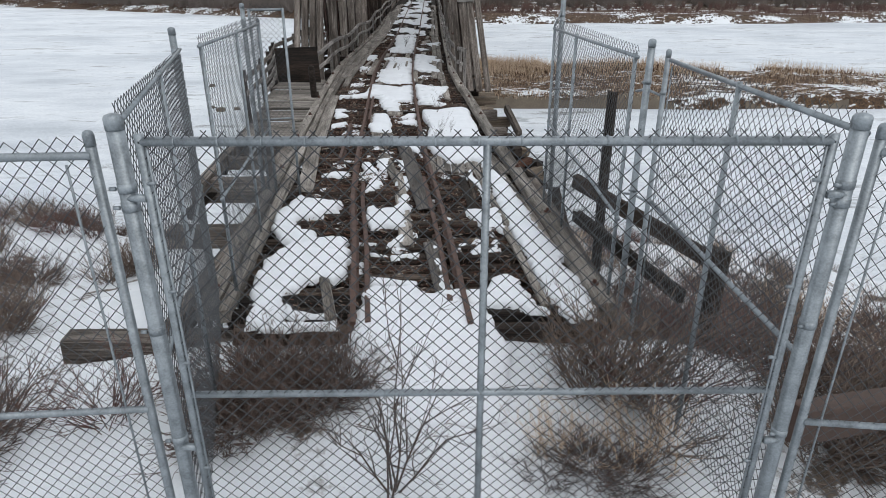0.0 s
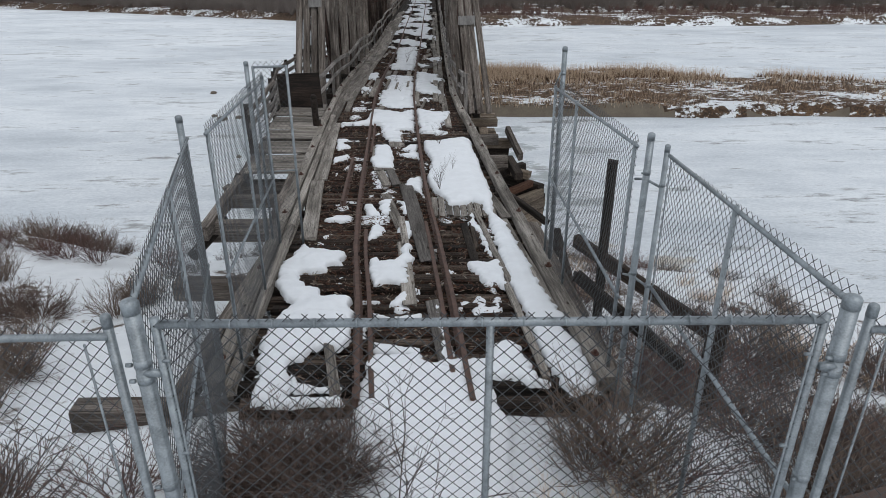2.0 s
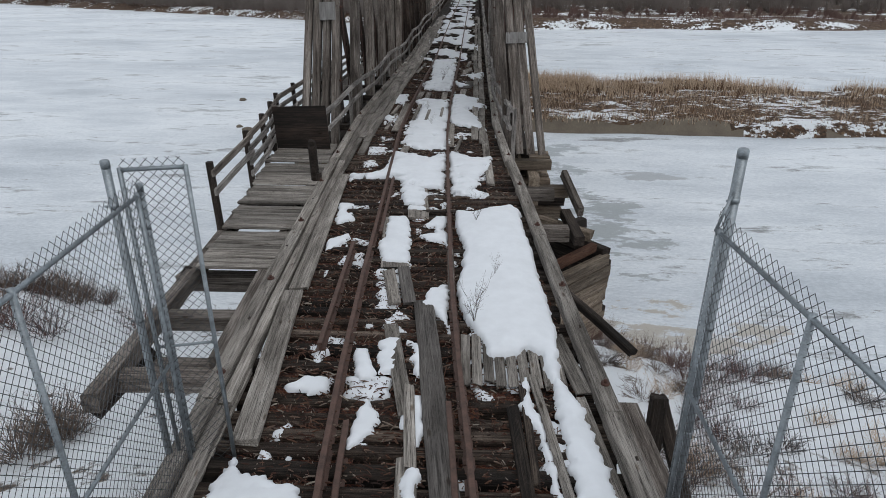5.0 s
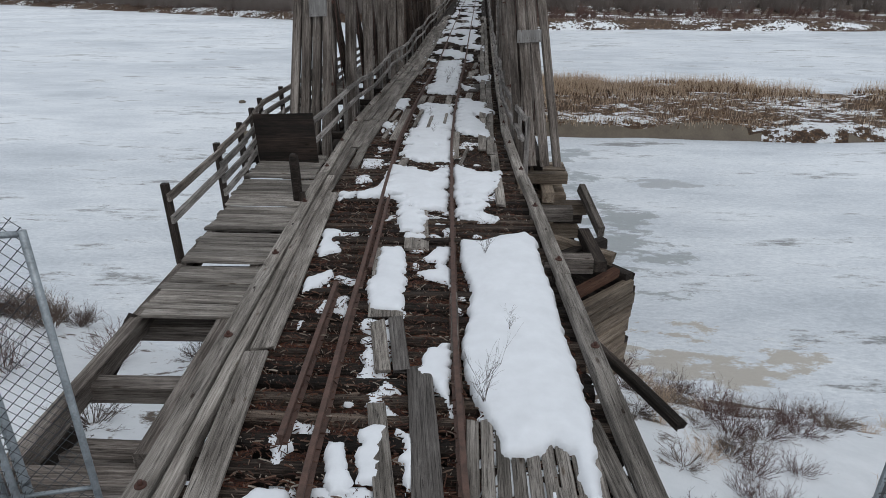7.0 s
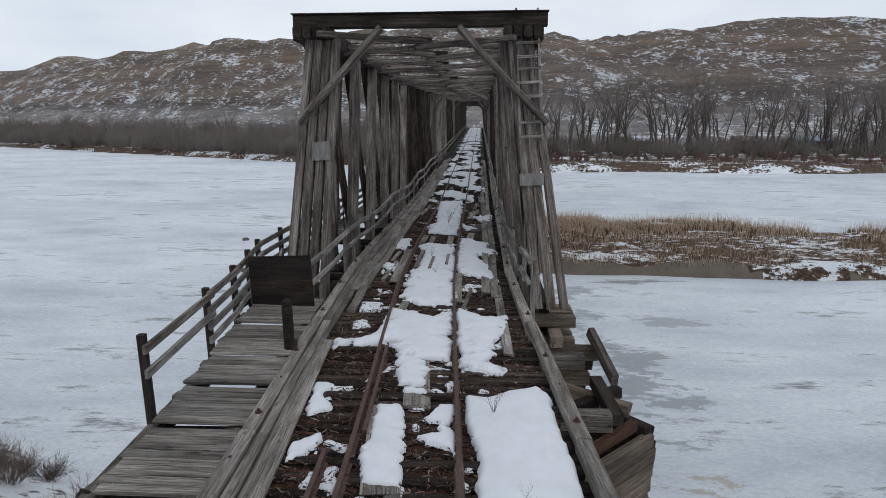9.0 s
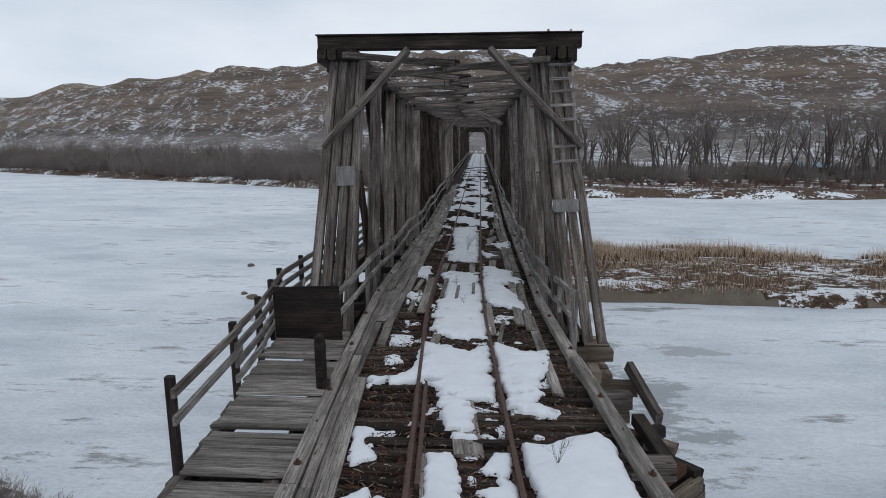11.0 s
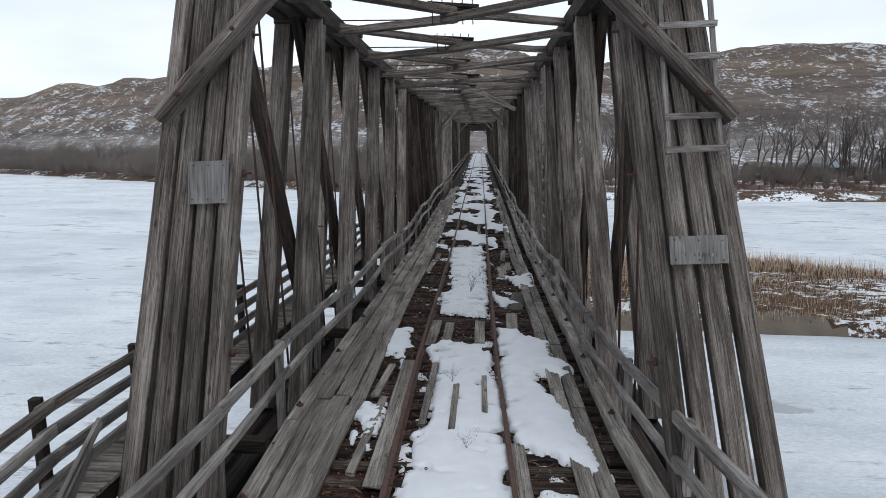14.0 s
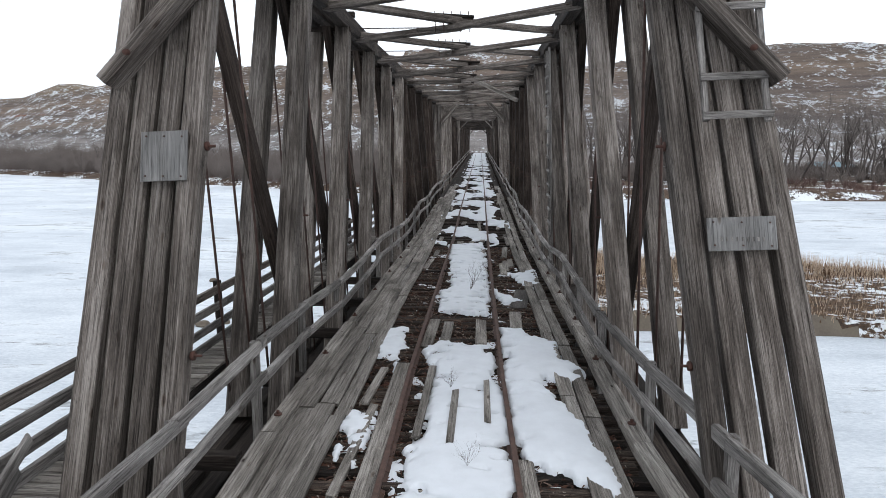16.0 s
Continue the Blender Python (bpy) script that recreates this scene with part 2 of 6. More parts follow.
def ground_snow():
    """Wind-blown snow with bare earth and dead grass showing through."""
    m, n, l, b = shader("snowy_bank")
    v = n.new("ShaderNodeTexCoord").outputs["Object"]
    big = noise_node(n, l, v, 0.35, 5.0, 0.62)
    mid = noise_node(n, l, v, 1.9, 5.0, 0.65)
    fine = noise_node(n, l, v, 22.0, 4.0, 0.7)
    mask = maths(n, l, "MULTIPLY_ADD", mid, 0.45, maths(n, l, "MULTIPLY", big, 0.55))
    mask = maths(n, l, "MULTIPLY_ADD", fine, 0.12, mask)
    snow = ramp(n, [(0.3, (0.63, 0.66, 0.69)), (0.7, (0.72, 0.745, 0.775))])
    l.new(mid, snow.inputs["Fac"])
    earth = ramp(n, [(0.35, (0.045, 0.034, 0.027)), (0.6, (0.13, 0.1, 0.078))])
    l.new(fine, earth.inputs["Fac"])
    edge = ramp(n, [(0.615, (0, 0, 0)), (0.66, (1, 1, 1))])
    l.new(mask, edge.inputs["Fac"])
    l.new(mix_rgb(n, l, edge.outputs["Color"], snow.outputs["Color"], earth.outputs["Color"]), b.inputs["Base Color"])
    b.inputs["Roughness"].default_value = 0.8
    bump(n, l, maths(n, l, "MULTIPLY_ADD", fine, 0.25, mid), b, 0.6, 0.08)
    return m


def ice_material():
    """Snow-covered river ice: pale, with wind streaks, bare grey ice and dark scratches."""
    m, n, l, b = shader("snowy_river_ice")
    v = n.new("ShaderNodeTexCoord").outputs["Object"]
    drift = noise_node(n, l, v, 0.035, 6.0, 0.62, (1.0, 1.7, 1.0))
    streak = noise_node(n, l, v, 0.14, 7.0, 0.7, (0.7, 2.2, 1.0))
    scratch = noise_node(n, l, v, 0.9, 8.0, 0.8, (0.45, 1.8, 1.0))
    fine = noise_node(n, l, v, 4.5, 6.0, 0.75, (0.7, 1.4, 1.0))
    snow = ramp(n, [(0.40, (0.44, 0.48, 0.525)), (0.475, (0.58, 0.62, 0.665)), (0.55, (0.74, 0.775, 0.81))])
    l.new(maths(n, l, "MULTIPLY_ADD", drift, 0.42, maths(n, l, "MULTIPLY_ADD", streak, 0.3, maths(n, l, "MULTIPLY", fine, 0.28))), snow.inputs["Fac"])
    bare = ramp(n, [(0.53, (0, 0, 0)), (0.575, (0.65, 0.65, 0.65))])
    l.new(maths(n, l, "MULTIPLY_ADD", scratch, 0.34, maths(n, l, "MULTIPLY_ADD", streak, 0.46, maths(n, l, "MULTIPLY", drift, 0.2))), bare.inputs["Fac"])
    col = mix_rgb(n, l, bare.outputs["Color"], snow.outputs["Color"], (0.33, 0.36, 0.39))
    dark = ramp(n, [(0.552, (0, 0, 0)), (0.59, (0.85, 0.85, 0.85))])
    l.new(maths(n, l, "MULTIPLY_ADD", streak, 0.42, maths(n, l, "MULTIPLY_ADD", scratch, 0.38, maths(n, l, "MULTIPLY", fine, 0.2))), dark.inputs["Fac"])
    col = mix_rgb(n, l, dark.outputs["Color"], col, (0.2, 0.2, 0.2))
    # thin wet ice and silt along the near shore beside the crib
    sep = n.new("ShaderNodeSeparateXYZ")
    l.new(v, sep.inputs["Vector"])
    patch = noise_node(n, l, v, 0.34, 9.0, 0.74, (0.8, 1.5, 1.0))

    def pool(x, y, kx, ky, colour, base):
        dx = maths(n, l, "MULTIPLY", maths(n, l, "SUBTRACT", sep.outputs["X"], x), kx)
        dy = maths(n, l, "MULTIPLY", maths(n, l, "SUBTRACT", sep.outputs["Y"], y), ky)
        far = maths(n, l, "ADD", maths(n, l, "MULTIPLY", dx, dx), maths(n, l, "MULTIPLY", dy, dy))
        wet = ramp(n, [(0.455, (0, 0, 0)), (0.49, (0.85, 0.85, 0.85))])
        l.new(maths(n, l, "SUBTRACT", patch, maths(n, l, "MULTIPLY", far, 0.13)), wet.inputs["Fac"])
        return mix_rgb(n, l, wet.outputs["Color"], base, colour)

    col = pool(9.8, 39.0, 0.27, 0.15, (0.3, 0.325, 0.335), col)
    col = pool(8.2, 52.0, 0.4, 0.12, (0.33, 0.365, 0.39), col)
    col = pool(14.5, 48.6, 0.26, 0.7, (0.36, 0.38, 0.4), col)
    col = pool(10.2, 27.8, 0.2, 0.35, (0.42, 0.38, 0.32), col)
    l.new(col, b.inputs["Base Color"])
    b.inputs["Roughness"].default_value = 0.55
    bump(n, l, maths(n, l, "ADD", scratch, fine), b, 0.6, 0.09)
    return m


def hill_material():
    """Badland slopes: brown and grey strata, a red baked band, snow in the gullies."""
    m, n, l, b = shader("badland_slope")
    v = n.new("ShaderNodeTexCoord").outputs["Object"]
    sep = n.new("ShaderNodeSeparateXYZ")
    l.new(v, sep.inputs["Vector"])
    warp = noise_node(n, l, v, 0.012, 5.0, 0.6)
    z = maths(n, l, "MULTIPLY_ADD", warp, 22.0, sep.outputs["Z"])
    band = ramp(n, [(0.0, (0.22, 0.2, 0.19)), (0.2, (0.27, 0.25, 0.24)), (0.30, (0.11, 0.09, 0.08)), (0.40, (0.2, 0.158, 0.13)), (0.52, (0.145, 0.115, 0.1)),
                    (0.66, (0.2, 0.15, 0.115)), (0.78, (0.13, 0.1, 0.083)), (1.0, (0.23, 0.175, 0.12))])
    l.new(maths(n, l, "MULTIPLY", z, 0.0095), band.inputs["Fac"])
    thin = noise_node(n, l, v, 0.5, 4.0, 0.6, (0.06, 0.06, 1.0))
    col = mix_rgb(n, l, 0.65, band.outputs["Color"], ramp_of(n, l, thin, [(0.38, (0.5, 0.48, 0.46)), (0.6, (1.15, 1.12, 1.1))]), "MULTIPLY")
    red = noise_node(n, l, v, 0.018, 3.0, 0.5)
    redz = maths(n, l, "SUBTRACT", 1.0, maths(n, l, "MULTIPLY", maths(n, l, "ABSOLUTE", maths(n, l, "SUBTRACT", sep.outputs["Z"], 47.0)), 0.12))
    col = mix_rgb(n, l, ramp_of(n, l, maths(n, l, "MULTIPLY", red, redz), [(0.5, (0, 0, 0)), (0.6, (0.8, 0.8, 0.8))]), col, (0.21, 0.085, 0.05))
    gully = noise_node(n, l, v, 0.06, 8.0, 0.75, (1.0, 0.7, 1.5))
    speck = noise_node(n, l, v, 0.5, 6.0, 0.75, (0.55, 0.5, 1.6))
    fall = maths(n, l, "MULTIPLY_ADD", speck, 0.5, maths(n, l, "MULTIPLY", gully, 0.5))
    col = mix_rgb(n, l, ramp_of(n, l, fall, [(0.534, (0, 0, 0)), (0.56, (0.9, 0.9, 0.9))]), col, (0.70, 0.73, 0.76))
    l.new(col, b.inputs["Base Color"])
    b.inputs["Roughness"].default_value = 0.95
    bump(n, l, maths(n, l, "ADD", gully, maths(n, l, "MULTIPLY", speck, 0.4)), b, 0.9, 5.0)
    return m


def ramp_of(nodes, links, fac, stops):
    r = ramp(nodes, stops)
    links.new(fac, r.inputs["Fac"])
    return r.outputs["Color"]


def flat_material():
    """Valley floor and far bank: dead grass and brush with snow lying between."""
    m, n, l, b = shader("brushy_flat")
    v = n.new("ShaderNodeTexCoord").outputs["Object"]
    big = noise_node(n, l, v, 0.12, 6.0, 0.7, (0.5, 1.4, 1.0))
    fine = noise_node(n, l, v, 1.4, 5.0, 0.7)
    grass = ramp_of(n, l, fine, [(0.35, (0.04, 0.025, 0.017)), (0.55, (0.095, 0.06, 0.038)), (0.7, (0.17, 0.115, 0.07))])
    white = ramp_of(n, l, maths(n, l, "MULTIPLY_ADD", fine, 0.35, maths(n, l, "MULTIPLY", big, 0.65)), [(0.525, (0, 0, 0)), (0.55, (1, 1, 1))])
    l.new(mix_rgb(n, l, white, grass, (0.76, 0.79, 0.82)), b.inputs["Base Color"])
    b.inputs["Roughness"].default_value = 0.95
    bump(n, l, fine, b, 0.8, 0.3)
    return m


def bar_material():
    """River bar: matted brown grass, rust-red tufts and broken snow lying between."""
    m, n, l, b = shader("matted_brown_grass")
    v = n.new("ShaderNodeTexCoord").outputs["Object"]
    big = noise_node(n, l, v, 0.16, 6.0, 0.7, (0.7, 1.8, 1.0))
    mid_n = noise_node(n, l, v, 1.1, 6.0, 0.75, (0.7, 1.5, 1.0))
    fine = noise_node(n, l, v, 5.0, 4.0, 0.7)
    grass = ramp_of(n, l, maths(n, l, "MULTIPLY_ADD", fine, 0.5, maths(n, l, "MULTIPLY", mid_n, 0.5)), [(0.38, (0.02, 0.013, 0.009)), (0.5, (0.085, 0.05, 0.028)), (0.62, (0.2, 0.115, 0.055))])
    white = ramp_of(n, l, maths(n, l, "MULTIPLY_ADD", mid_n, 0.55, maths(n, l, "MULTIPLY", big, 0.45)), [(0.52, (0, 0, 0)), (0.545, (1, 1, 1))])
    l.new(mix_rgb(n, l, white, grass, (0.74, 0.77, 0.8)), b.inputs["Base Color"])
    b.inputs["Roughness"].default_value = 0.95
    bump(n, l, maths(n, l, "ADD", fine, mid_n), b, 0.9, 0.2)
    return m


SOD = bar_material()
GROUND, ICE, HILL, FLAT = ground_snow(), ice_material(), hill_material(), flat_material()


# ---- building helpers ----
def placed(ob):
    """The world matrix of an object from its own numbers."""
    if ob.parent is None:
        return ob.matrix_basis.copy()
    return placed(ob.parent) @ ob.matrix_parent_inverse @ ob.matrix_basis


def under(ob, parent, m):
    if parent is None:
        ob.matrix_basis = m
        return ob
    ob.parent = parent
    ob.matrix_parent_inverse = placed(parent).inverted()
    ob.matrix_basis = m
    return ob


def thing(name, at, label, category, group="", kind=""):
    ob = new(name)
    ob.empty_display_size = 0.2
    ob.matrix_basis = Matrix.Translation(at)
    return tagged(ob, label, category, group, kind)


def mesh_of(name, verts, faces, mats, smooth=False, which=None):
    me = bpy.data.meshes.new(name)
    me.from_pydata([tuple(v) for v in verts], [], faces)
    for m in mats if isinstance(mats, (list, tuple)) else [mats]:
        me.materials.append(m)
    if which is not None:
        me.polygons.foreach_set("material_index", which)
    if smooth:
        me.polygons.foreach_set("use_smooth", [True] * len(me.polygons))
    me.update()
    return me


def prism(length, w, h, chamfer, rings, wobble, rng, ragged=0.0):
    """A timber along x with chamfered, slightly uneven edges."""
    c = min(chamfer, w * 0.3, h * 0.3)
    a, b = w / 2, h / 2
    out = [(a, b - c), (a - c, b), (c - a, b), (-a, b - c), (-a, c - b), (c - a, -b), (a - c, -b), (a, c - b)]
    verts, faces = [], []
    for i in range(rings):
        oy, oz = rng.uniform(-wobble, wobble), rng.uniform(-wobble, wobble)
        if i in (0, rings - 1):
            oy = oz = 0.0
        for y, z in out:
            end = rng.uniform(-ragged, ragged) if i in (0, rings - 1) else 0.0
            verts.append((length * i / (rings - 1) + end, y + oy + rng.uniform(-wobble, wobble) * 0.4, z + oz + rng.uniform(-wobble, wobble) * 0.4))
    for i in range(rings - 1):
        for k in range(8):
            j = (k + 1) % 8
            faces.append((i * 8 + k, i * 8 + j, i * 8 + 8 + j, i * 8 + 8 + k))
    faces.append(tuple(range(7, -1, -1)))
    faces.append(tuple(range((rings - 1) * 8, rings * 8)))
    return verts, faces


RNG = random.Random(7)
PRISMS = {}


def timber(name, p0, p1, w, h, material, parent=None, label="", chamfer=0.012, wobble=0.004, ragged=0.0, up=(0, 0, 1), twist=0.0):
    """A timber from p0 to p1 (centre line), w across and h along up. Alike timbers share their mesh."""
    p0, p1 = Vector(p0), Vector(p1)
    d = p1 - p0
    length = d.length
    key = (round(length, 2), round(w, 3), round(h, 3), material.name, ragged > 0, RNG.randrange(3))
    if key not in PRISMS:
        v, f = prism(key[0], w, h, chamfer, max(2, min(5, int(length / 1.6) + 2)), wobble, RNG, ragged)
        PRISMS[key] = mesh_of(name, v, f, material)
    x = d.normalized()
    u = Vector(up)
    if abs(x.dot(u)) > 0.97:
        u = Vector((0, 1, 0))
    y = u.cross(x).normalized()
    z = x.cross(y)
    m = Matrix((x, y, z)).transposed().to_4x4()
    m.translation = p0
    if twist:
        m = m @ Matrix.Rotation(radians(twist), 4, "X")
    ob = new(name, PRISMS[key])
    under(ob, parent, m)
    if label:
        tagged(ob, label)
    return ob


def tube_geometry(points, radii, sides=10, caps=True):
    verts, faces = [], []
    points = [Vector(p) for p in points]
    for i, p in enumerate(points):
        d = (points[min(i + 1, len(points) - 1)] - points[max(i - 1, 0)]).normalized()
        a = d.orthogonal().normalized()
        b = d.cross(a)
        if i:
            # keep the sections lined up
            a = (prev - d * prev.dot(d)).normalized()
            b = d.cross(a)
        prev = a
        r = radii[i] if isinstance(radii, (list, tuple)) else radii
        for k in range(sides):
            t = 2 * math.pi * k / sides
            verts.append(p + a * (r * math.cos(t)) + b * (r * math.sin(t)))
    for i in range(len(points) - 1):
        for k in range(sides):
            j = (k + 1) % sides
            faces.append((i * sides + k, i * sides + j, (i + 1) * sides + j, (i + 1) * sides + k))
    if caps:
        faces.append(tuple(range(sides - 1, -1, -1)))
        faces.append(tuple(range((len(points) - 1) * sides, len(points) * sides)))
    return verts, faces


def tube(name, points, radii, material, parent=None, sides=10, label="", smooth=True):
    at = Vector(points[0])
    v, f = tube_geometry([Vector(p) - at for p in points], radii, sides)
    ob = new(name, mesh_of(name, v, f, material, smooth))
    under(ob, parent, Matrix.Translation(at))
    if label:
        tagged(ob, label)
    return ob


def joined(pieces):
    verts, faces = [], []
    for v, f in pieces:
        o = len(verts)
        verts.extend(v)
        faces.extend(tuple(i + o for i in q) for q in f)
    return verts, faces


def wobbly(x, y, scale, seed=0.0):
    return noise.noise((x * scale + seed, y * scale - seed, seed * 0.37))


# ---- plan ----
def mid(y):
    """The middle of the deck: the approach swings over to meet the first span."""
    return 0.15 + 0.064 * max(0.0, 26.0 - y)


def rise(y):
    """Height of the deck above the approach: the spans climb gently beyond the first half span."""
    return 0.018 * max(0.0, y - 46.0) - 0.12 * math.exp(-((y - 46) / 9.0) ** 2)


RAIL_L = [(6.1, 0.70), (8.6, 0.44), (10.3, 0.22), (12.4, 0.03), (15.2, -0.14), (17.2, -0.24), (20.3, -0.41), (25.2, -0.69), (30.0, -0.76), (36.0, -0.75), (208.0, -0.72)]
RAIL_R = [(6.1, 2.02), (8.6, 1.86), (10.9, 1.68), (12.5, 1.53), (14.4, 1.38), (17.0, 1.23), (20.7, 1.05), (25.2, 0.84), (30.0, 0.75), (36.0, 0.73), (208.0, 0.76)]


def along(table, y):
    for (y0, x0), (y1, x1) in zip(table, table[1:]):
        if y <= y1:
            return x0 + (x1 - x0) * max(0.0, (y - y0)) / (y1 - y0)
    return table[-1][1]


ICE_Z = -8.2
BANK = [(-60, 0.6), (-5, -0.25), (3, -0.35), (6.0, -0.22), (8, -1.3), (12, -2.3), (16, -3.0), (20, -4.0), (24, -5.9), (28.5, -8.5), (33, -9.4), (60, -9.6)]


def smooth(a, b, x):
    t = min(1.0, max(0.0, (x - a) / (b - a)))
    return t * t * (3 - 2 * t)


def shore(x):
    """Where the far bank begins."""
    return 176.0 - 0.62 * min(0.0, x + 5.0) + 4.0 * wobbly(x, 0, 0.03, 3.0)


def ground_height(x, y):
    side = max(0.0, abs(x - 1.6) - 2.6)
    z = along(BANK, y + 0.9 * wobbly(x, y, 0.16, 1.0) + 1.3 * smooth(4, 9, x) * smooth(15, 22, y) - 6.0 * smooth(8, 18, -x) * smooth(8, 18, y))
    z -= (0.15 if x > 1.6 else 0.1) * min(side, 14.0) * smooth(-2, 6, y) + 0.1 * min(side, 9.0) * (1 - smooth(-2, 6, y))
    z += 0.28 * wobbly(x, y, 0.35, 5.0) * smooth(0, 3, side + 1.0) + 0.06 * wobbly(x, y, 1.6, 9.0)
    z += 0.24 * math.exp(-((x - 1.45) / 0.85) ** 2) * smooth(3.2, 5.2, y) * (1 - smooth(6.5, 7.4, y))
    if y > (28 if x > -3 else 36):
        z = min(z, -9.0)
    # reed bar in the river
    front = 60.5 + 1.6 * wobbly(x, 0, 0.12, 2.0) + 0.05 * max(0, 20 - x)
    back = 88.0 - 0.28 * max(0, x - 10) + 3 * wobbly(x, 9, 0.1, 4.0)
    bar = smooth(3.0, 7.0, x) * smooth(front - 1.0, front + 1.2, y) * (1 - smooth(back - 6, back, y)) * (1 - smooth(120, 160, x))
    if bar > 0:
        top = -7.1 + 0.7 * smooth(front + 1, front + 9, y) + 0.3 * wobbly(x, y, 0.4, 6.0)
        z = z + (top - z) * bar
    # far bank, valley floor and the badland hills behind it
    s = y - shore(x)
    if s > -2:
        flat = -9.3 + 3.3 * smooth(0, 4, s) + 2.2 * smooth(8, 60, s) + 0.5 * wobbly(x, y, 0.08, 7.0)
        foot = 95.0 + 25.0 * wobbly(x, 0, 0.006, 8.0) + (40 if x < -60 else 0)
        ridge = 104.0 - 24.0 * smooth(-70, 50, x) + 26 * smooth(80, 300, x) + 9 * smooth(-110, -420, x)
        climb = smooth(foot, foot + 250, s)
        gullies = noise.fractal((x * 0.014, y * 0.011, 0.0), 1.0, 2.1, 6)
        bench = 0.5 + 0.5 * math.sin(climb * 17.0 + 2.0 * wobbly(x, y, 0.01, 2.0))
        hill = ridge * (0.82 * climb + 0.05 * bench * smooth(0, 0.3, climb)) + gullies * (16.0 * smooth(0, 0.5, climb))
        z = max(z, flat + hill)
    return z


def steps(stops):
    out = []
    for (a, d), (b, _) in zip(stops, stops[1:]):
        k = max(1, round((b - a) / d))
        out.extend(a + (b - a) * i / k for i in range(k))
    out.append(stops[-1][0])
    return out


def sheet(name, xs, ys, height, mats, choose=None):
    verts = [(x, y, height(x, y)) for y in ys for x in xs]
    w = len(xs)
    faces, which = [], []
    for j in range(len(ys) - 1):
        for i in range(w - 1):
            faces.append((j * w + i, j * w + i + 1, (j + 1) * w + i + 1, (j + 1) * w + i))
            which.append(choose((xs[i] + xs[i + 1]) / 2, (ys[j] + ys[j + 1]) / 2) if choose else 0)
    return new(name, mesh_of(name, verts, faces, mats, True, which))


# ---- ground, river, distance ----
def ground_kind(x, y):
    if y > 130:
        return 2 if y - shore(x) > 88 else 1
    if y > 50:
        if ground_height(x, y) < -7.72 - 0.6 * smooth(22, 26, x):
            return 3
        if y < 62.3 + 1.2 * wobbly(x, y, 0.25, 3.0) - 3.0 * smooth(22, 26, x):
            return 3
        return 4
    return 3 if x > 3 and ground_height(x, y) < ICE_Z + 0.25 else 0


ground = sheet("ground", steps([(-1100, 60), (-420, 14), (-120, 5), (-30, 1.2), (-14, 0.35), (16, 1.0), (60, 3), (130, 14), (460, 60), (1100, 60)]),
               steps([(-60, 4), (-8, 0.4), (30, 1.5), (56, 0.8), (95, 8), (150, 4), (320, 7), (640, 40), (1500, 60)]), ground_height, [GROUND, FLAT, HILL, MUD, SOD], ground_kind)
tagged(ground, "snow-covered river bank, valley floor and brown badland hills", "ground", kind="structure")
river = sheet("water", steps([(-1200, 100), (1200, 100)]), steps([(18, 60), (700, 60)]), lambda x, y: ICE_Z, ICE)
tagged(river, "frozen river under thin wind-streaked snow", "river", kind="structure")


# ---- the bridge: trusses ----
LEAN_X = -0.041   # the old trusses lean a little to one side
TOP = 6.75


def lean(x, y, z):
    return (x + LEAN_X * max(z, 0.0), y, z + rise(y))


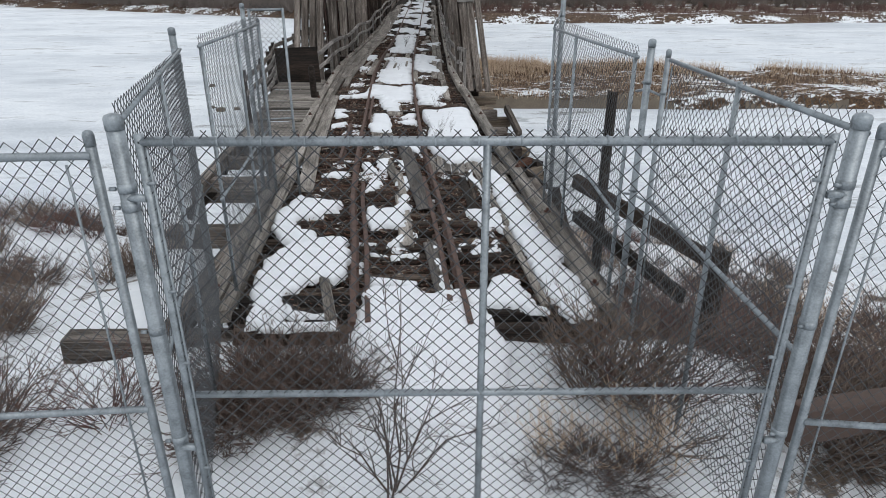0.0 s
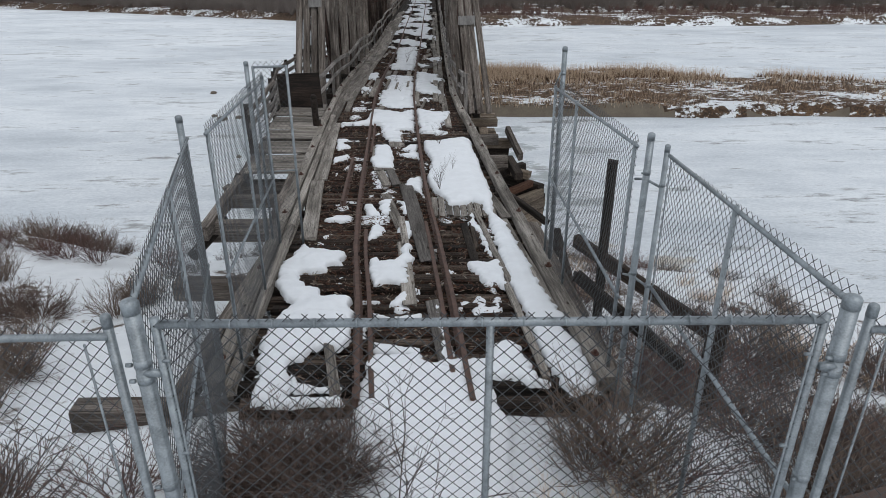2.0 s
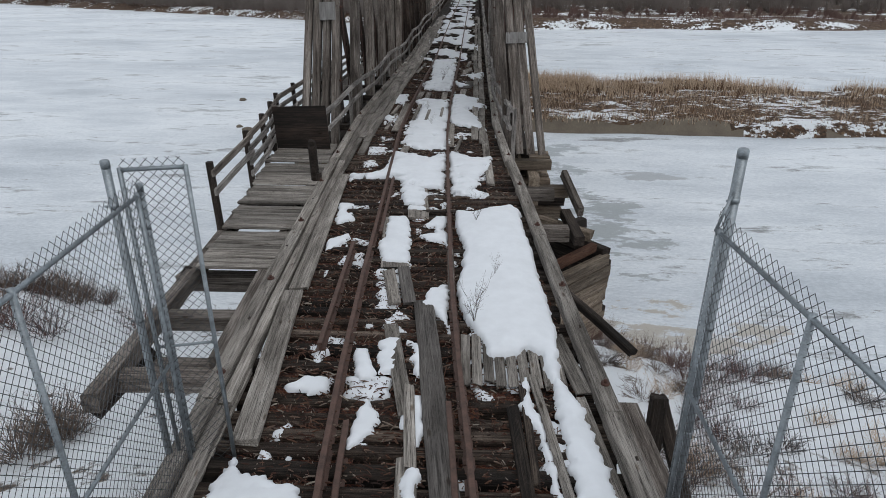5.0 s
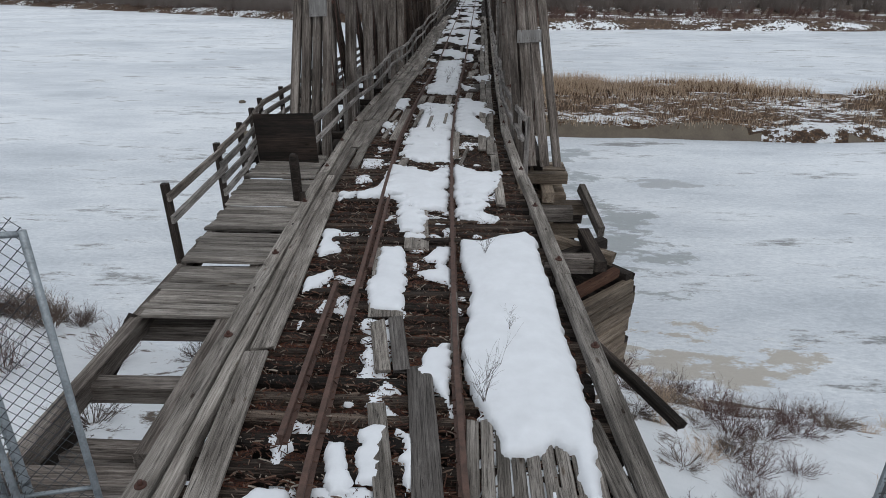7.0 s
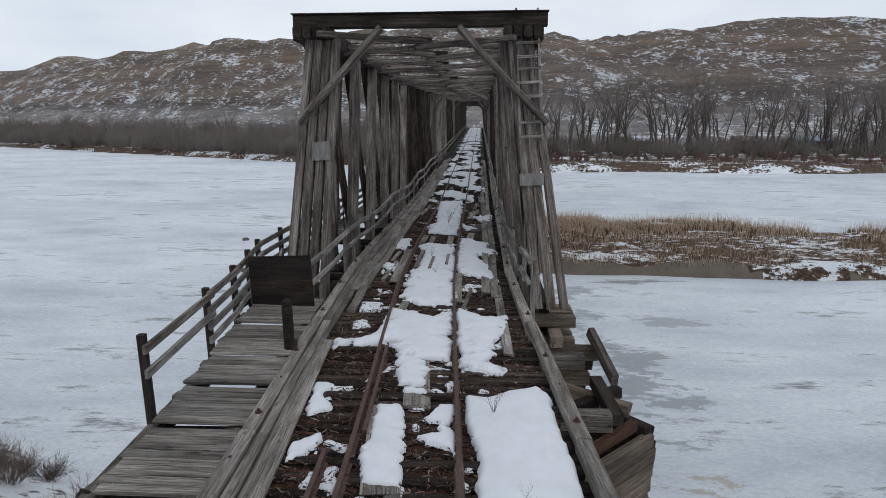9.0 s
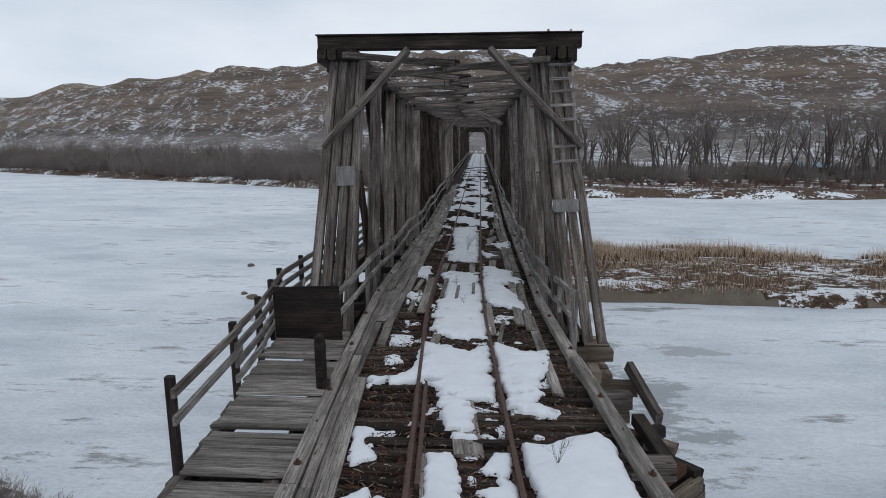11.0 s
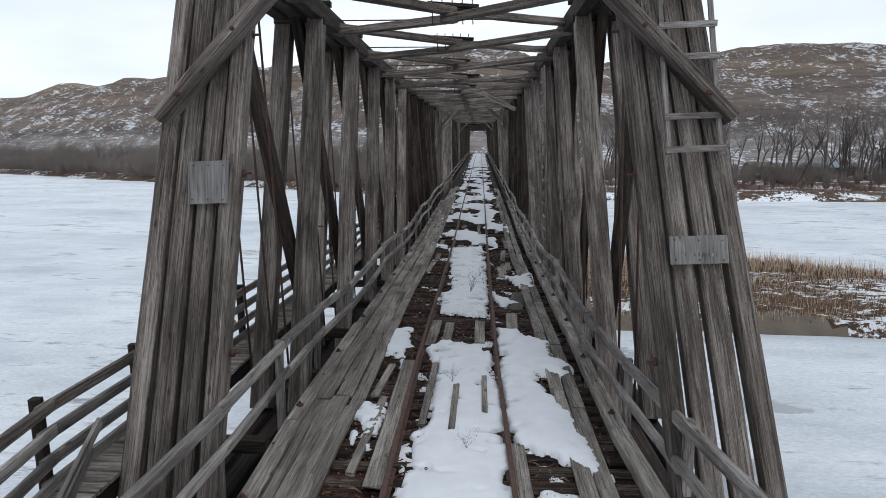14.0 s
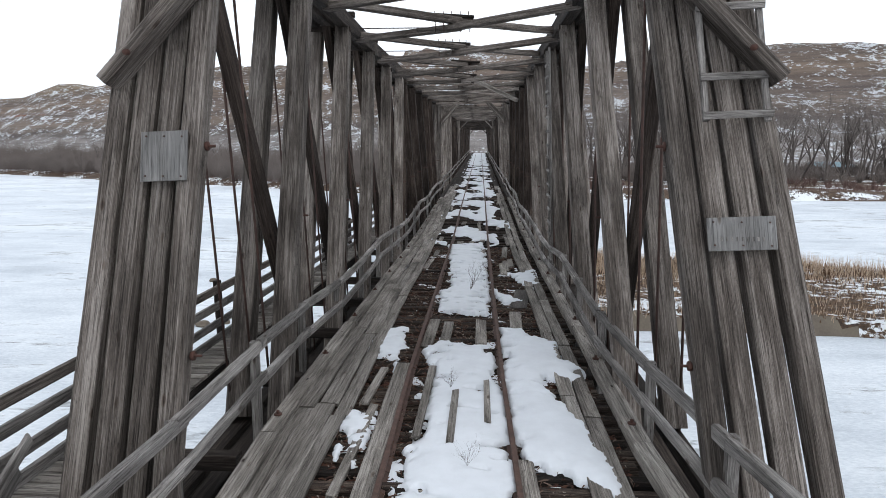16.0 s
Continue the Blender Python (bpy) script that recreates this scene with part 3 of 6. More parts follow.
def truss_span(y0, y1, number):
    near = number == 0
    span = thing("truss_span", (0, y0, rise(y0)), "weathered grey timber through-truss span of an old railway bridge", "bridge span", "bridge spans")
    panels = 12
    step = (y1 - y0 + 1.2) / panels
    half = panels // 2
    # from the third span on, dark timber paints in the shade deep inside the bridge
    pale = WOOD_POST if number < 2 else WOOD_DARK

    def node(p):
        return y0 - 0.6 + step * p

    for side in (-1, 1):
        inner = 2.56 if side < 0 else 2.5
        # end posts: four timbers side by side, raked away from the end, closing together upwards
        for end, sgn in ((y0, 1), (y1, -1)):
            for k in range(4):
                w = 0.225 + 0.012 * ((k * 7 + number) % 3)
                off = 0.025 * ((k * 5) % 3)
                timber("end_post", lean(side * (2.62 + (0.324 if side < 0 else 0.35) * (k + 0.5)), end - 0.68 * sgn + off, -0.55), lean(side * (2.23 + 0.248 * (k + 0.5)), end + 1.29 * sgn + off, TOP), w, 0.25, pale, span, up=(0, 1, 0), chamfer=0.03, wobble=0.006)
        # chords in three lengths
        for k in range(3):
            ya, yb = y0 + (y1 - y0) * k / 3, y0 + (y1 - y0) * (k + 1) / 3
            for x in (inner + 0.14, inner + 0.51, inner + 0.88):
                a, b = (max(ya, y0 + 1.2), min(yb, y1 - 1.2))
                timber("top_chord", lean(side * x, a, TOP + 0.13), lean(side * x, b, TOP + 0.13), 0.26, 0.36, WOOD_DARK, span)
                timber("bottom_chord", lean(side * x, ya, -0.75), lean(side * x, yb, -0.75), 0.26, 0.4, WOOD_DARK, span)
        for p in range(1, panels):
            yb = node(p)
            # main braces in pairs, each climbing one panel towards the middle; the middle panels cross
            for way in ((1,) if p < half else (-1,) if p > half else ()):
                for k, x in enumerate((inner + 0.18, inner + 0.88)):
                    dy = (0.0, 0.12)[k]
                    # braces leaning back towards the near end carry their shade in the colour
                    timber("main_brace", lean(side * x, yb + dy, -0.5), lean(side * x, yb + 3.12 * way + dy, TOP), 0.33, 0.31 + 0.025 * ((p + k) % 3), pale if way > 0 else WOOD_RUDDY_SHADED, span, up=(0, 1, 0), chamfer=0.028, wobble=0.01)
                ca, cb = (yb - 0.75, yb + step - 1.05) if way > 0 else (yb + 0.75, yb - step + 1.05)
                # counter braces sit in shadow between the pairs, painted in as darker timber
                timber("counter_brace", lean(side * (inner + 0.53), ca, TOP), lean(side * (inner + 0.53), cb, -0.5), 0.2, 0.26, WOOD_RUDDY_SHADED, span, up=(0, 1, 0))
            # three tie rods at each panel point, with plates and blocks above the chord
            for dx, dy in ((0.32, 0.0), (0.62, 0.09), (0.98, 0.0)) if number < 2 else ((0.32, 0.0),):
                tube("iron_rod", [lean(side * (inner + dx), yb + dy + 0.15, -0.9), lean(side * (inner + dx), yb + dy - 0.12, TOP + 0.45)], 0.021, ROD, span, 6)
            timber("washer_block", lean(side * (inner - 0.02), yb, TOP + 0.37), lean(side * (inner + 1.05), yb, TOP + 0.37), 0.2, 0.12, WOOD_DARK, span)
            timber("angle_block", lean(side * (inner - 0.02), yb - 0.5 * (1 if p < half else -1), TOP - 0.09), lean(side * (inner + 1.04), yb - 0.5 * (1 if p < half else -1), TOP - 0.09), 0.3, 0.12, WOOD_DARK, span)
            if near:
                tube("brace_bolt", [lean(side * (inner + 0.2), yb + 1.5, 2.6), lean(side * (inner - 0.07), yb + 1.5, 2.6)], 0.016, RUST_BRIGHT, span, 6)
    # lateral braces crossing in each panel, spliced with bolted blocks in the middle
    for p in range(panels):
        ya, yc = node(p) + 1.0, node(p + 1) + 1.0
        if yc > y1 - 0.9:
            break
        jig = 0.025 * ((p * 3) % 4 - 1.5)
        for q, (u, v) in enumerate(((ya, yc), (yc, ya))):
            drop = 0.15 * q
            timber("lateral_brace", lean(-2.66, u, TOP + 0.08 + jig - drop), lean(0.12, (u + v) / 2 + 0.04 * (v - u) / step, TOP + 0.03 - drop), 0.21, 0.15, pale, span)
            timber("lateral_brace", lean(2.66, v, TOP + 0.1 + jig - drop), lean(-0.12, (u + v) / 2 - 0.04 * (v - u) / step, TOP + 0.03 - drop - 0.005), 0.2, 0.145, pale, span)
        ym = (ya + yc) / 2
        if number < 2:
            bx = 0.14 * ((p * 5) % 3 - 1)
            timber("splice_block", lean(-0.55 + bx, ym - 0.12, TOP + 0.15), lean(0.45 + bx, ym + 0.12, TOP + 0.13), 0.18, 0.07, WOOD_DARK, span, "bolted wooden splice block")
            for k in range(5):
                x = -0.46 + bx + 0.2 * k
                tube("splice_bolt", [lean(x, ym + 0.1 * (x - bx), TOP - 0.22), lean(x, ym + 0.1 * (x - bx), TOP + 0.25)], 0.011, ROD, span, 6)
            tube("tie_rod", [lean(-3.5, yc - 0.15, TOP + 0.2), lean(3.5, yc - 0.15, TOP + 0.2)], 0.014, ROD, span, 6)
    # portals at both ends
    for end, sgn in ((y0, 1), (y1, -1)):
        yp = end + 1.1 * sgn
        timber("portal_beam", lean(-3.47, yp, TOP + 0.43), lean(3.6, yp, TOP + 0.47), 0.34, 0.36, WOOD_DARK, span, "heavy portal beam across the trusses", chamfer=0.03)
        timber("portal_cap", lean(-3.5, yp, TOP + 0.63), lean(3.63, yp, TOP + 0.67), 0.5, 0.03, WOOD_DARK, span)
        for side in (-1, 1):
            for k in range(4):
                timber("chord_end", lean(side * (2.5 + 0.27 * k), yp - 0.45 * sgn, TOP + 0.12), lean(side * (2.5 + 0.27 * k), yp + 0.3 * sgn, TOP + 0.12), 0.23, 0.3, WOOD_DARK, span, chamfer=0.04)
            yk = end - 0.62 * sgn
            low, high = (3.39, 1.0) if side < 0 else (3.5, 1.16)
            timber("portal_brace", lean(side * low, yk + 1.07 * sgn, 4.4), lean(side * high, yk + 1.46 * sgn, TOP + 0.24), 0.15, 0.29, pale, span, "diagonal knee brace of the portal", up=(0, -1, 0.25), chamfer=0.02)
            tube("brace_bolt", [lean(side * (low - 0.3), yk + 1.1 * sgn, 4.72), lean(side * (low - 0.3), yk + 0.92 * sgn, 4.7)], 0.032, RUST_BRIGHT, span, 8)
            tube("brace_bolt", [lean(side * (low - 1.0), yk + 1.2 * sgn, 5.5), lean(side * (low - 1.0), yk + 1.06 * sgn, 5.48)], 0.028, RUST_BRIGHT, span, 8)
            for z in (1.6, 3.75, 5.5):
                y = end - 0.5 * sgn + 0.27 * z * sgn
                plate_x = 2.64 - 0.05 * z
                tube("post_bolt", [lean(side * plate_x, y, z), lean(side * (plate_x - 0.13), y, z)], 0.016, RUST_BRIGHT, span, 6)
                tube("bolt_washer", [lean(side * (plate_x - 0.02), y, z), lean(side * (plate_x - 0.055), y, z)], 0.05, RUST_BRIGHT, span, 10)
    return span


SPANS = [(26.0, 68.0), (69.9, 111.9), (113.8, 155.8), (157.7, 199.7)]
for i, (a, b) in enumerate(SPANS):
    truss_span(a, b, i)

# plates and ladder on the first portal
def raked(x, z, proud=0.0):
    return lean(x, 25.35 + 0.27 * z - proud, z)


def plate(x0, x1, z0, z1, label):
    p = thing("sign_plate", raked(x0, z0), label, "sign", "plates on the portal posts")
    body = timber("panel", raked((x0 + x1) / 2, z0, 0.06), raked((x0 + x1) / 2, z1, 0.06), x1 - x0, 0.018, PLY_GREY, p, up=(0, 1, 0), chamfer=0.003, wobble=0.001)
    for x in (x0 + 0.06, (x0 + x1) / 2, x1 - 0.06):
        for z in (z0 + 0.05, z1 - 0.05):
            tube("nail", [raked(x, z, 0.065), raked(x, z, 0.085)], 0.009, RUST, p, 6)
    return p


plate(-3.03, -2.53, 3.39, 3.9, "blank weathered plywood square nailed to the portal posts")
faded = plate(2.71, 3.37, 2.75, 3.07, "weathered wooden plate with illegible faded lettering on portal posts")
for k in range(9):
    timber("letter_bar", raked(2.84 + 0.05 * k, 2.84, 0.073), raked(2.84 + 0.05 * k, 2.875, 0.073), 0.02, 0.004, WOOD_RAILING, faded, up=(0, 1, 0), chamfer=0.0005, wobble=0.0)


def ladder(base, lo, hi, x0, x1, wide, place, label):
    lad = thing("ladder", base, label, "ladder")
    for x in (x0, x1):
        timber("side_rail", place(x, lo, wide), place(x, hi, wide), 0.06, 0.05, WOOD_RAILING, lad, up=(0, 1, 0), chamfer=0.008)
    n = int((hi - lo) / 0.36)
    for k in range(n):
        z = lo + 0.05 + k * 0.36 + 0.02 * (k % 3)
        if k in (2,) and place is raked:
            continue
        timber("rung", place(x0 - 0.04, z, wide + 0.045), place(x1 + 0.04, z + 0.03, wide + 0.045), 0.035, 0.075, WOOD_RAILING, lad, up=(0, 0, 1), chamfer=0.006)
    return lad


ladder(raked(2.74, 4.1), 4.0, 7.55, 2.76, 3.36, 0.1, raked, "weathered wooden ladder nailed up the portal post")
ladder((2.46, 37.6, 0.8), 0.6, 6.5, 0.0, 0.62, 0.0, lambda x, z, w: lean(2.45 - w, 37.4 + x, z), "wooden ladder fixed inside the truss")

# a lateral brace that has come down at one end
fallen = timber("fallen_brace", lean(0.1, 49.3, TOP + 0.3), lean(2.18, 47.9, 5.95), 0.2, 0.16, WOOD_DECK, None, chamfer=0.015)
tagged(fallen, "pale lateral brace hanging down at one end", "timber")

# caps and piers
def pier(y, label):
    p = thing("bridge_pier", (0, y, -9), label, "bridge pier", "bridge piers")
    for k, z in enumerate((-0.98, -1.3, -1.62, -1.95)):
        if k % 2 == 0:
            for dy in (-0.5, 0.0, 0.5):
                timber("cap", lean(-4.2, y + dy, z), lean(4.2, y + dy, z), 0.34, 0.3, WOOD_CRIB, p)
        else:
            for x in (-3.6, -2.9, 2.9, 3.6):
                timber("corbel", lean(x, y - 1.4, z), lean(x, y + 1.4, z), 0.34, 0.3, WOOD_CRIB, p)
    for x in (-3.6, -2.2, -0.7, 0.7, 2.2, 3.6):
        for dy in (-0.45, 0.45):
            tube("pile_post", [(x * 1.12, y + dy * 1.5, -9.6), (x, y + dy, rise(y) - 2.0)], 0.19, WOOD_DARK, p, 9)
    return p


pier(26.2, "timber pile pier with stacked caps under the portal")
for a, b in zip(SPANS, SPANS[1:]):
    pier((a[1] + b[0]) / 2, "timber pile pier standing in the frozen river")
pier(200.2, "timber pile pier on the far bank")

# ---- the deck ----
DECK_Y0, DECK_Y1 = 6.25, 208.0
deck = thing("floor", (mid(10), 10, 0), "rotten railway deck of old ties and boards on the bridge", "bridge deck", kind="structure")
# stringers under the ties
for k in range(12):
    ya, yb = DECK_Y0 + 0.15 + k * 16.8, DECK_Y0 + 0.15 + (k + 1) * 16.8
    cuts = [ya, min(26.0, yb), yb] if ya < 26 < yb else [ya, yb]
    for a, b in zip(cuts, cuts[1:]):
        for dx in (-1.9, -0.75, 0.75, 1.9):
            timber("stringer", (mid(a) + dx, a, rise(a) - 0.42), (mid(b) + dx, b, rise(b) - 0.42), 0.28, 0.4, WOOD_DARK, deck)
# litter lying between the ties
litter_x = steps([(-2.05, 0.06), (2.05, 0.06)])
litter_y = steps([(6.5, 0.055), (40, 0.25), (90, 1.0), (208, 1.0)])


def litter_height(x, y):
    return rise(y) - 0.07 - 0.06 * (1 - smooth(8.5, 11.0, y)) + 0.06 * noise.noise((x * 2.3, y * 2.3, 3.0)) + 0.03 * noise.noise((x * 7, y * 7, 1.0)) + 0.022 * noise.noise((x * 19, y * 19, 4.0)) - 0.05 * smooth(0.15, 0.4, noise.noise((x * 0.9, y * 0.6, 7.0)))


lv, lf = [], []
for j, y in enumerate(litter_y):
    for x in litter_x:
        lv.append((x + mid(y), y, litter_height(x, y)))
for j in range(len(litter_y) - 1):
    for i in range(len(litter_x) - 1):
        if noise.noise((litter_x[i] * 1.1, litter_y[j] * 0.9, 11.0)) < 0.28:
            o = j * len(litter_x) + i
            lf.append((o, o + 1, o + 1 + len(litter_x), o + len(litter_x)))
litter = under(new("wood_litter", mesh_of("wood_litter", lv, lf, DUFF, True)), deck, Matrix())
tagged(litter, "brown rotten wood litter between the ties", kind="stuff")

tie_rng = random.Random(11)
y = DECK_Y0
far_ties, TIE_LINES = [], []
while y < DECK_Y1:
    w = tie_rng.uniform(0.17, 0.23)
    z = rise(y) - 0.1 + tie_rng.uniform(-0.035, 0.03)
    a = Vector((mid(y) - 2.15 + tie_rng.uniform(-0.1, 0.08), y + tie_rng.uniform(-0.03, 0.03), z))
    b = Vector((mid(y) + 2.15 + tie_rng.uniform(-0.08, 0.1), y + tie_rng.uniform(-0.03, 0.03), z + tie_rng.uniform(-0.015, 0.015)))
    if y < 12:
        TIE_LINES.append((y, w))
    if y < 75:
        timber("tie", a, b, w, 0.2, WOOD_TIE, deck, ragged=0.03, wobble=0.014, chamfer=0.03)
    else:
        v, f = prism((b - a).length, w, 0.2, 0.02, 2, 0.0, tie_rng)
        far_ties.append(([Vector(q) + a for q in v], f))
    y += w + tie_rng.uniform(0.07, 0.2)
v, f = joined(far_ties)
tagged(under(new("tie_row", mesh_of("tie_row", v, f, WOOD_TIE)), deck, Matrix()), "dark railway ties", kind="stuff")

# splinters and bark on the ties
chip_rng = random.Random(23)
chips = []
for k in range(42000):
    y = 6.6 + 38 * chip_rng.random() ** 1.4
    x = mid(y) + chip_rng.uniform(-2.0, 2.0)
    if y < 9.0 and chip_rng.random() < 0.6:
        continue
    ln, w = 0.012 + 0.13 * chip_rng.random() ** 3.0, chip_rng.uniform(0.002, 0.008)
    ang = chip_rng.uniform(0, math.pi) if chip_rng.random() < 0.25 else chip_rng.gauss(0, 0.16)
    c, s = math.cos(ang) * ln / 2, math.sin(ang) * ln / 2
    z = rise(y) + chip_rng.uniform(-0.015, 0.03)
    px, py = -s / ln * 2 * w, c / ln * 2 * w
    dz = chip_rng.uniform(-0.03, 0.03)
    chips.append(([(x - c - px, y - s - py, z - dz), (x + c - px, y + s - py, z + dz), (x + c + px, y + s + py, z + dz + 0.004), (x - c + px, y - s + py, z - dz + 0.004), (x, y, z + 0.02)],
                  [(0, 1, 4), (1, 2, 4), (2, 3, 4), (3, 0, 4)]))
v, f = joined(chips)
splinters = under(new("splinters", mesh_of("splinters", v, f, chip_material())), deck, Matrix())
tagged(splinters, "splintered wood and bark scattered over the ties", kind="stuff")


def guard(y):
    """Offsets of the guard timbers from the middle."""
    return -2.45, 2.24


g_rng = random.Random(5)
for side in (0, 1):
    y = 6.4
    while y < 208:
        ln = 5.2 if y < 60 else 12.0
        y1 = min(y + ln, 208.0)
        xa, xb = mid(y) + guard(y)[side], mid(y1) + guard(y1)[side]
        # past 60 m the shade within the trusses is put into the timber colour
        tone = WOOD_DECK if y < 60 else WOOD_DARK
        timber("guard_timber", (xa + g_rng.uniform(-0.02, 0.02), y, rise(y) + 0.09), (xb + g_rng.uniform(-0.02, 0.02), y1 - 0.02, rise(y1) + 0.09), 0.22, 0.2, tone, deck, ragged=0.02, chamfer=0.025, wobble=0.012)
        if y < 60:
            for k in range(4):
                yk = y + 0.5 + k * 1.3
                xk = mid(yk) + guard(yk)[side] + g_rng.uniform(-0.02, 0.02)
                if k % 2 == 0:
                    washer = tube("bolt_washer", [(xk, yk, rise(yk) + 0.185), (xk, yk, rise(yk) + 0.207)], 0.055, RUST_BRIGHT, deck, 12, "rusty round washer")
                    tube("bolt_head", [(xk, yk, rise(yk) + 0.2), (xk, yk, rise(yk) + 0.25)], 0.024, RUST_BRIGHT, washer, 6)
                else:
                    timber("nail_scar", (xk, yk, rise(yk) + 0.192), (xk, yk + 0.06, rise(yk) + 0.192), 0.03, 0.008, WOOD_TIE, deck)
        if side == 0 and y < 26:
            timber("guard_timber", (xa + 0.2, y, rise(y) + 0.05), (xb + 0.2, y1 - 0.03, rise(y1) + 0.05), 0.15, 0.16, tone, deck, ragged=0.03, chamfer=0.015, wobble=0.01)
        y = y1

# long boards beside the guard timbers and loose planks on the ties
def board_on_ties(x0, y0, x1, y1, w, top, material=WOOD_DECK):
    return timber("deck_board", (x0, y0, rise(y0) + top - 0.025), (x1, y1, rise(y1) + top - 0.02), w, 0.055, material, deck, ragged=0.05, chamfer=0.008, wobble=0.008, twist=g_rng.uniform(-2, 2))


# beside the guard timber on the walkway side
board_on_ties(-0.74, 11.0, -1.14, 14.5, 0.30, 0.1)
board_on_ties(-1.1, 14.6, -1.58, 20.8, 0.30, 0.09)
board_on_ties(-0.98, 8.2, -1.2, 12.4, 0.16, 0.04)
board_on_ties(-1.72, 20.3, -1.86, 25.4, 0.2, 0.07)
board_on_ties(-1.5, 22.9, -1.62, 25.9, 0.2, 0.07)
# between the rails
board_on_ties(0.93, 14.35, 1.5, 10.0, 0.3, 0.07, WOOD_GREYED)
board_on_ties(0.52, 13.6, 0.95, 11.6, 0.2, 0.06)
board_on_ties(0.26, 15.4, 0.5, 14.25, 0.2, 0.06)
board_on_ties(0.5, 15.5, 0.73, 14.25, 0.21, 0.07, WOOD_GREYED)
board_on_ties(0.93, 12.1, 1.08, 10.7, 0.13, 0.09)
board_on_ties(1.02, 10.9, 1.22, 8.5, 0.22, 0.05)
board_on_ties(1.55, 8.6, 1.8, 6.45, 0.2, 0.06, WOOD_GREYED)
board_on_ties(0.35, 20.1, 0.55, 18.0, 0.44, 0.035)
board_on_ties(0.05, 18.0, 0.34, 15.6, 0.5, 0.03)
board_on_ties(-0.35, 22.8, -0.25, 24.8, 0.2, 0.05)
# beside the far rail and along the other guard timber
board_on_ties(1.28, 16.3, 1.36, 14.6, 0.1, 0.05)
board_on_ties(2.46, 12.4, 2.8, 9.2, 0.1, 0.07)
board_on_ties(2.86, 13.4, 3.06, 12.1, 0.2, 0.06)
board_on_ties(3.0, 12.0, 3.42, 8.0, 0.12, 0.06)
board_on_ties(2.72, 9.2, 2.95, 6.6, 0.1, 0.08)
board_on_ties(2.18, 11.8, 2.3, 9.9, 0.14, 0.06, WOOD_TIE)
board_on_ties(2.32, 12.2, 2.36, 10.6, 0.09, 0.05, WOOD_TIE)
board_on_ties(2.1, 20.3, 2.0, 25.5, 0.2, 0.06)
board_on_ties(0.05, 7.9, 0.42, 6.3, 0.13, 0.08)
# under the portal
board_on_ties(-0.85, 25.6, -0.9, 30.1, 0.24, 0.11)
board_on_ties(-1.2, 26.0, -1.14, 28.4, 0.12, 0.06)
board_on_ties(-1.3, 28.5, -1.22, 30.0, 0.13, 0.06)
board_on_ties(-0.42, 27.3, -0.4, 29.9, 0.11, 0.13)
board_on_ties(0.02, 27.2, 0.03, 28.9, 0.1, 0.125)
board_on_ties(0.5, 27.8, 0.5, 29.3, 0.09, 0.125)
board_on_ties(0.98, 24.0, 0.92, 26.9, 0.22, 0.06)
board_on_ties(-0.62, 31.2, -0.58, 33.2, 0.22, 0.06)
board_on_ties(-0.3, 31.3, -0.27, 33.0, 0.2, 0.05)
board_on_ties(0.42, 31.5, 0.42, 33.2, 0.22, 0.05)
board_on_ties(1.15, 32.4, 1.2, 34.0, 0.26, 0.05)
board_on_ties(1.3, 34.4, 1.55, 36.4, 0.4, 0.05, WOOD_GREYED)
board_on_ties(1.1, 23.0, 1.3, 25.0, 0.1, 0.04)
# short cross boards under the big drift
for k in range(9):
    timber("deck_board", (1.62 + 0.15 * k, 12.2 + 0.03 * (k % 3), 0.03), (1.6 + 0.15 * k, 13.4, 0.04), 0.13, 0.04, WOOD_DECK, deck, ragged=0.06, twist=g_rng.uniform(-4, 4))
# walking boards inside the span
for lane, (x, w) in enumerate(((-2.08, 0.25), (-1.8, 0.27), (-1.55, 0.21), (1.72, 0.22), (1.96, 0.22))):
    y = 24.2 + 0.5 * (lane % 2)
    while y < 200:
        ln = g_rng.uniform(3.2, 4.6) if y < 75 else 12.0
        if g_rng.random() < 0.9 or y < 60:
            # boards beyond 75 m are coloured darker for the shade in there
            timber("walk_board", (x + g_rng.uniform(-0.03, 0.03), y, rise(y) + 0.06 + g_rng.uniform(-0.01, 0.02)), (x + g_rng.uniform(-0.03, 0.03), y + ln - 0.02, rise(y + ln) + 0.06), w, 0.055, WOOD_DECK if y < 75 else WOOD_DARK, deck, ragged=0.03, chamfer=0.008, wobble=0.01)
        y += ln
# scattered boards between the rails farther in
for k in range(70):
    y = 33 + 60 * g_rng.random()
    x = g_rng.choice((-1.25, -0.3, 0.1, 0.4, 1.1, 1.4)) + g_rng.uniform(-0.15, 0.15)
    ln = g_rng.uniform(0.8, 2.4)
    timber("deck_board", (x, y, rise(y) + 0.03), (x + g_rng.uniform(-0.12, 0.12), y + ln, rise(y + ln) + 0.03), g_rng.uniform(0.12, 0.24), 0.05, WOOD_DECK, deck, ragged=0.06, twist=g_rng.uniform(-3, 3))


def rail_profile():
    return [(-0.065, 0.0), (0.065, 0.0), (0.065, 0.014), (0.012, 0.03), (0.012, 0.095), (0.034, 0.105), (0.034, 0.132), (0.026, 0.14), (-0.026, 0.14), (-0.034, 0.132), (-0.034, 0.105), (-0.012, 0.095), (-0.012, 0.03), (-0.065, 0.014)]


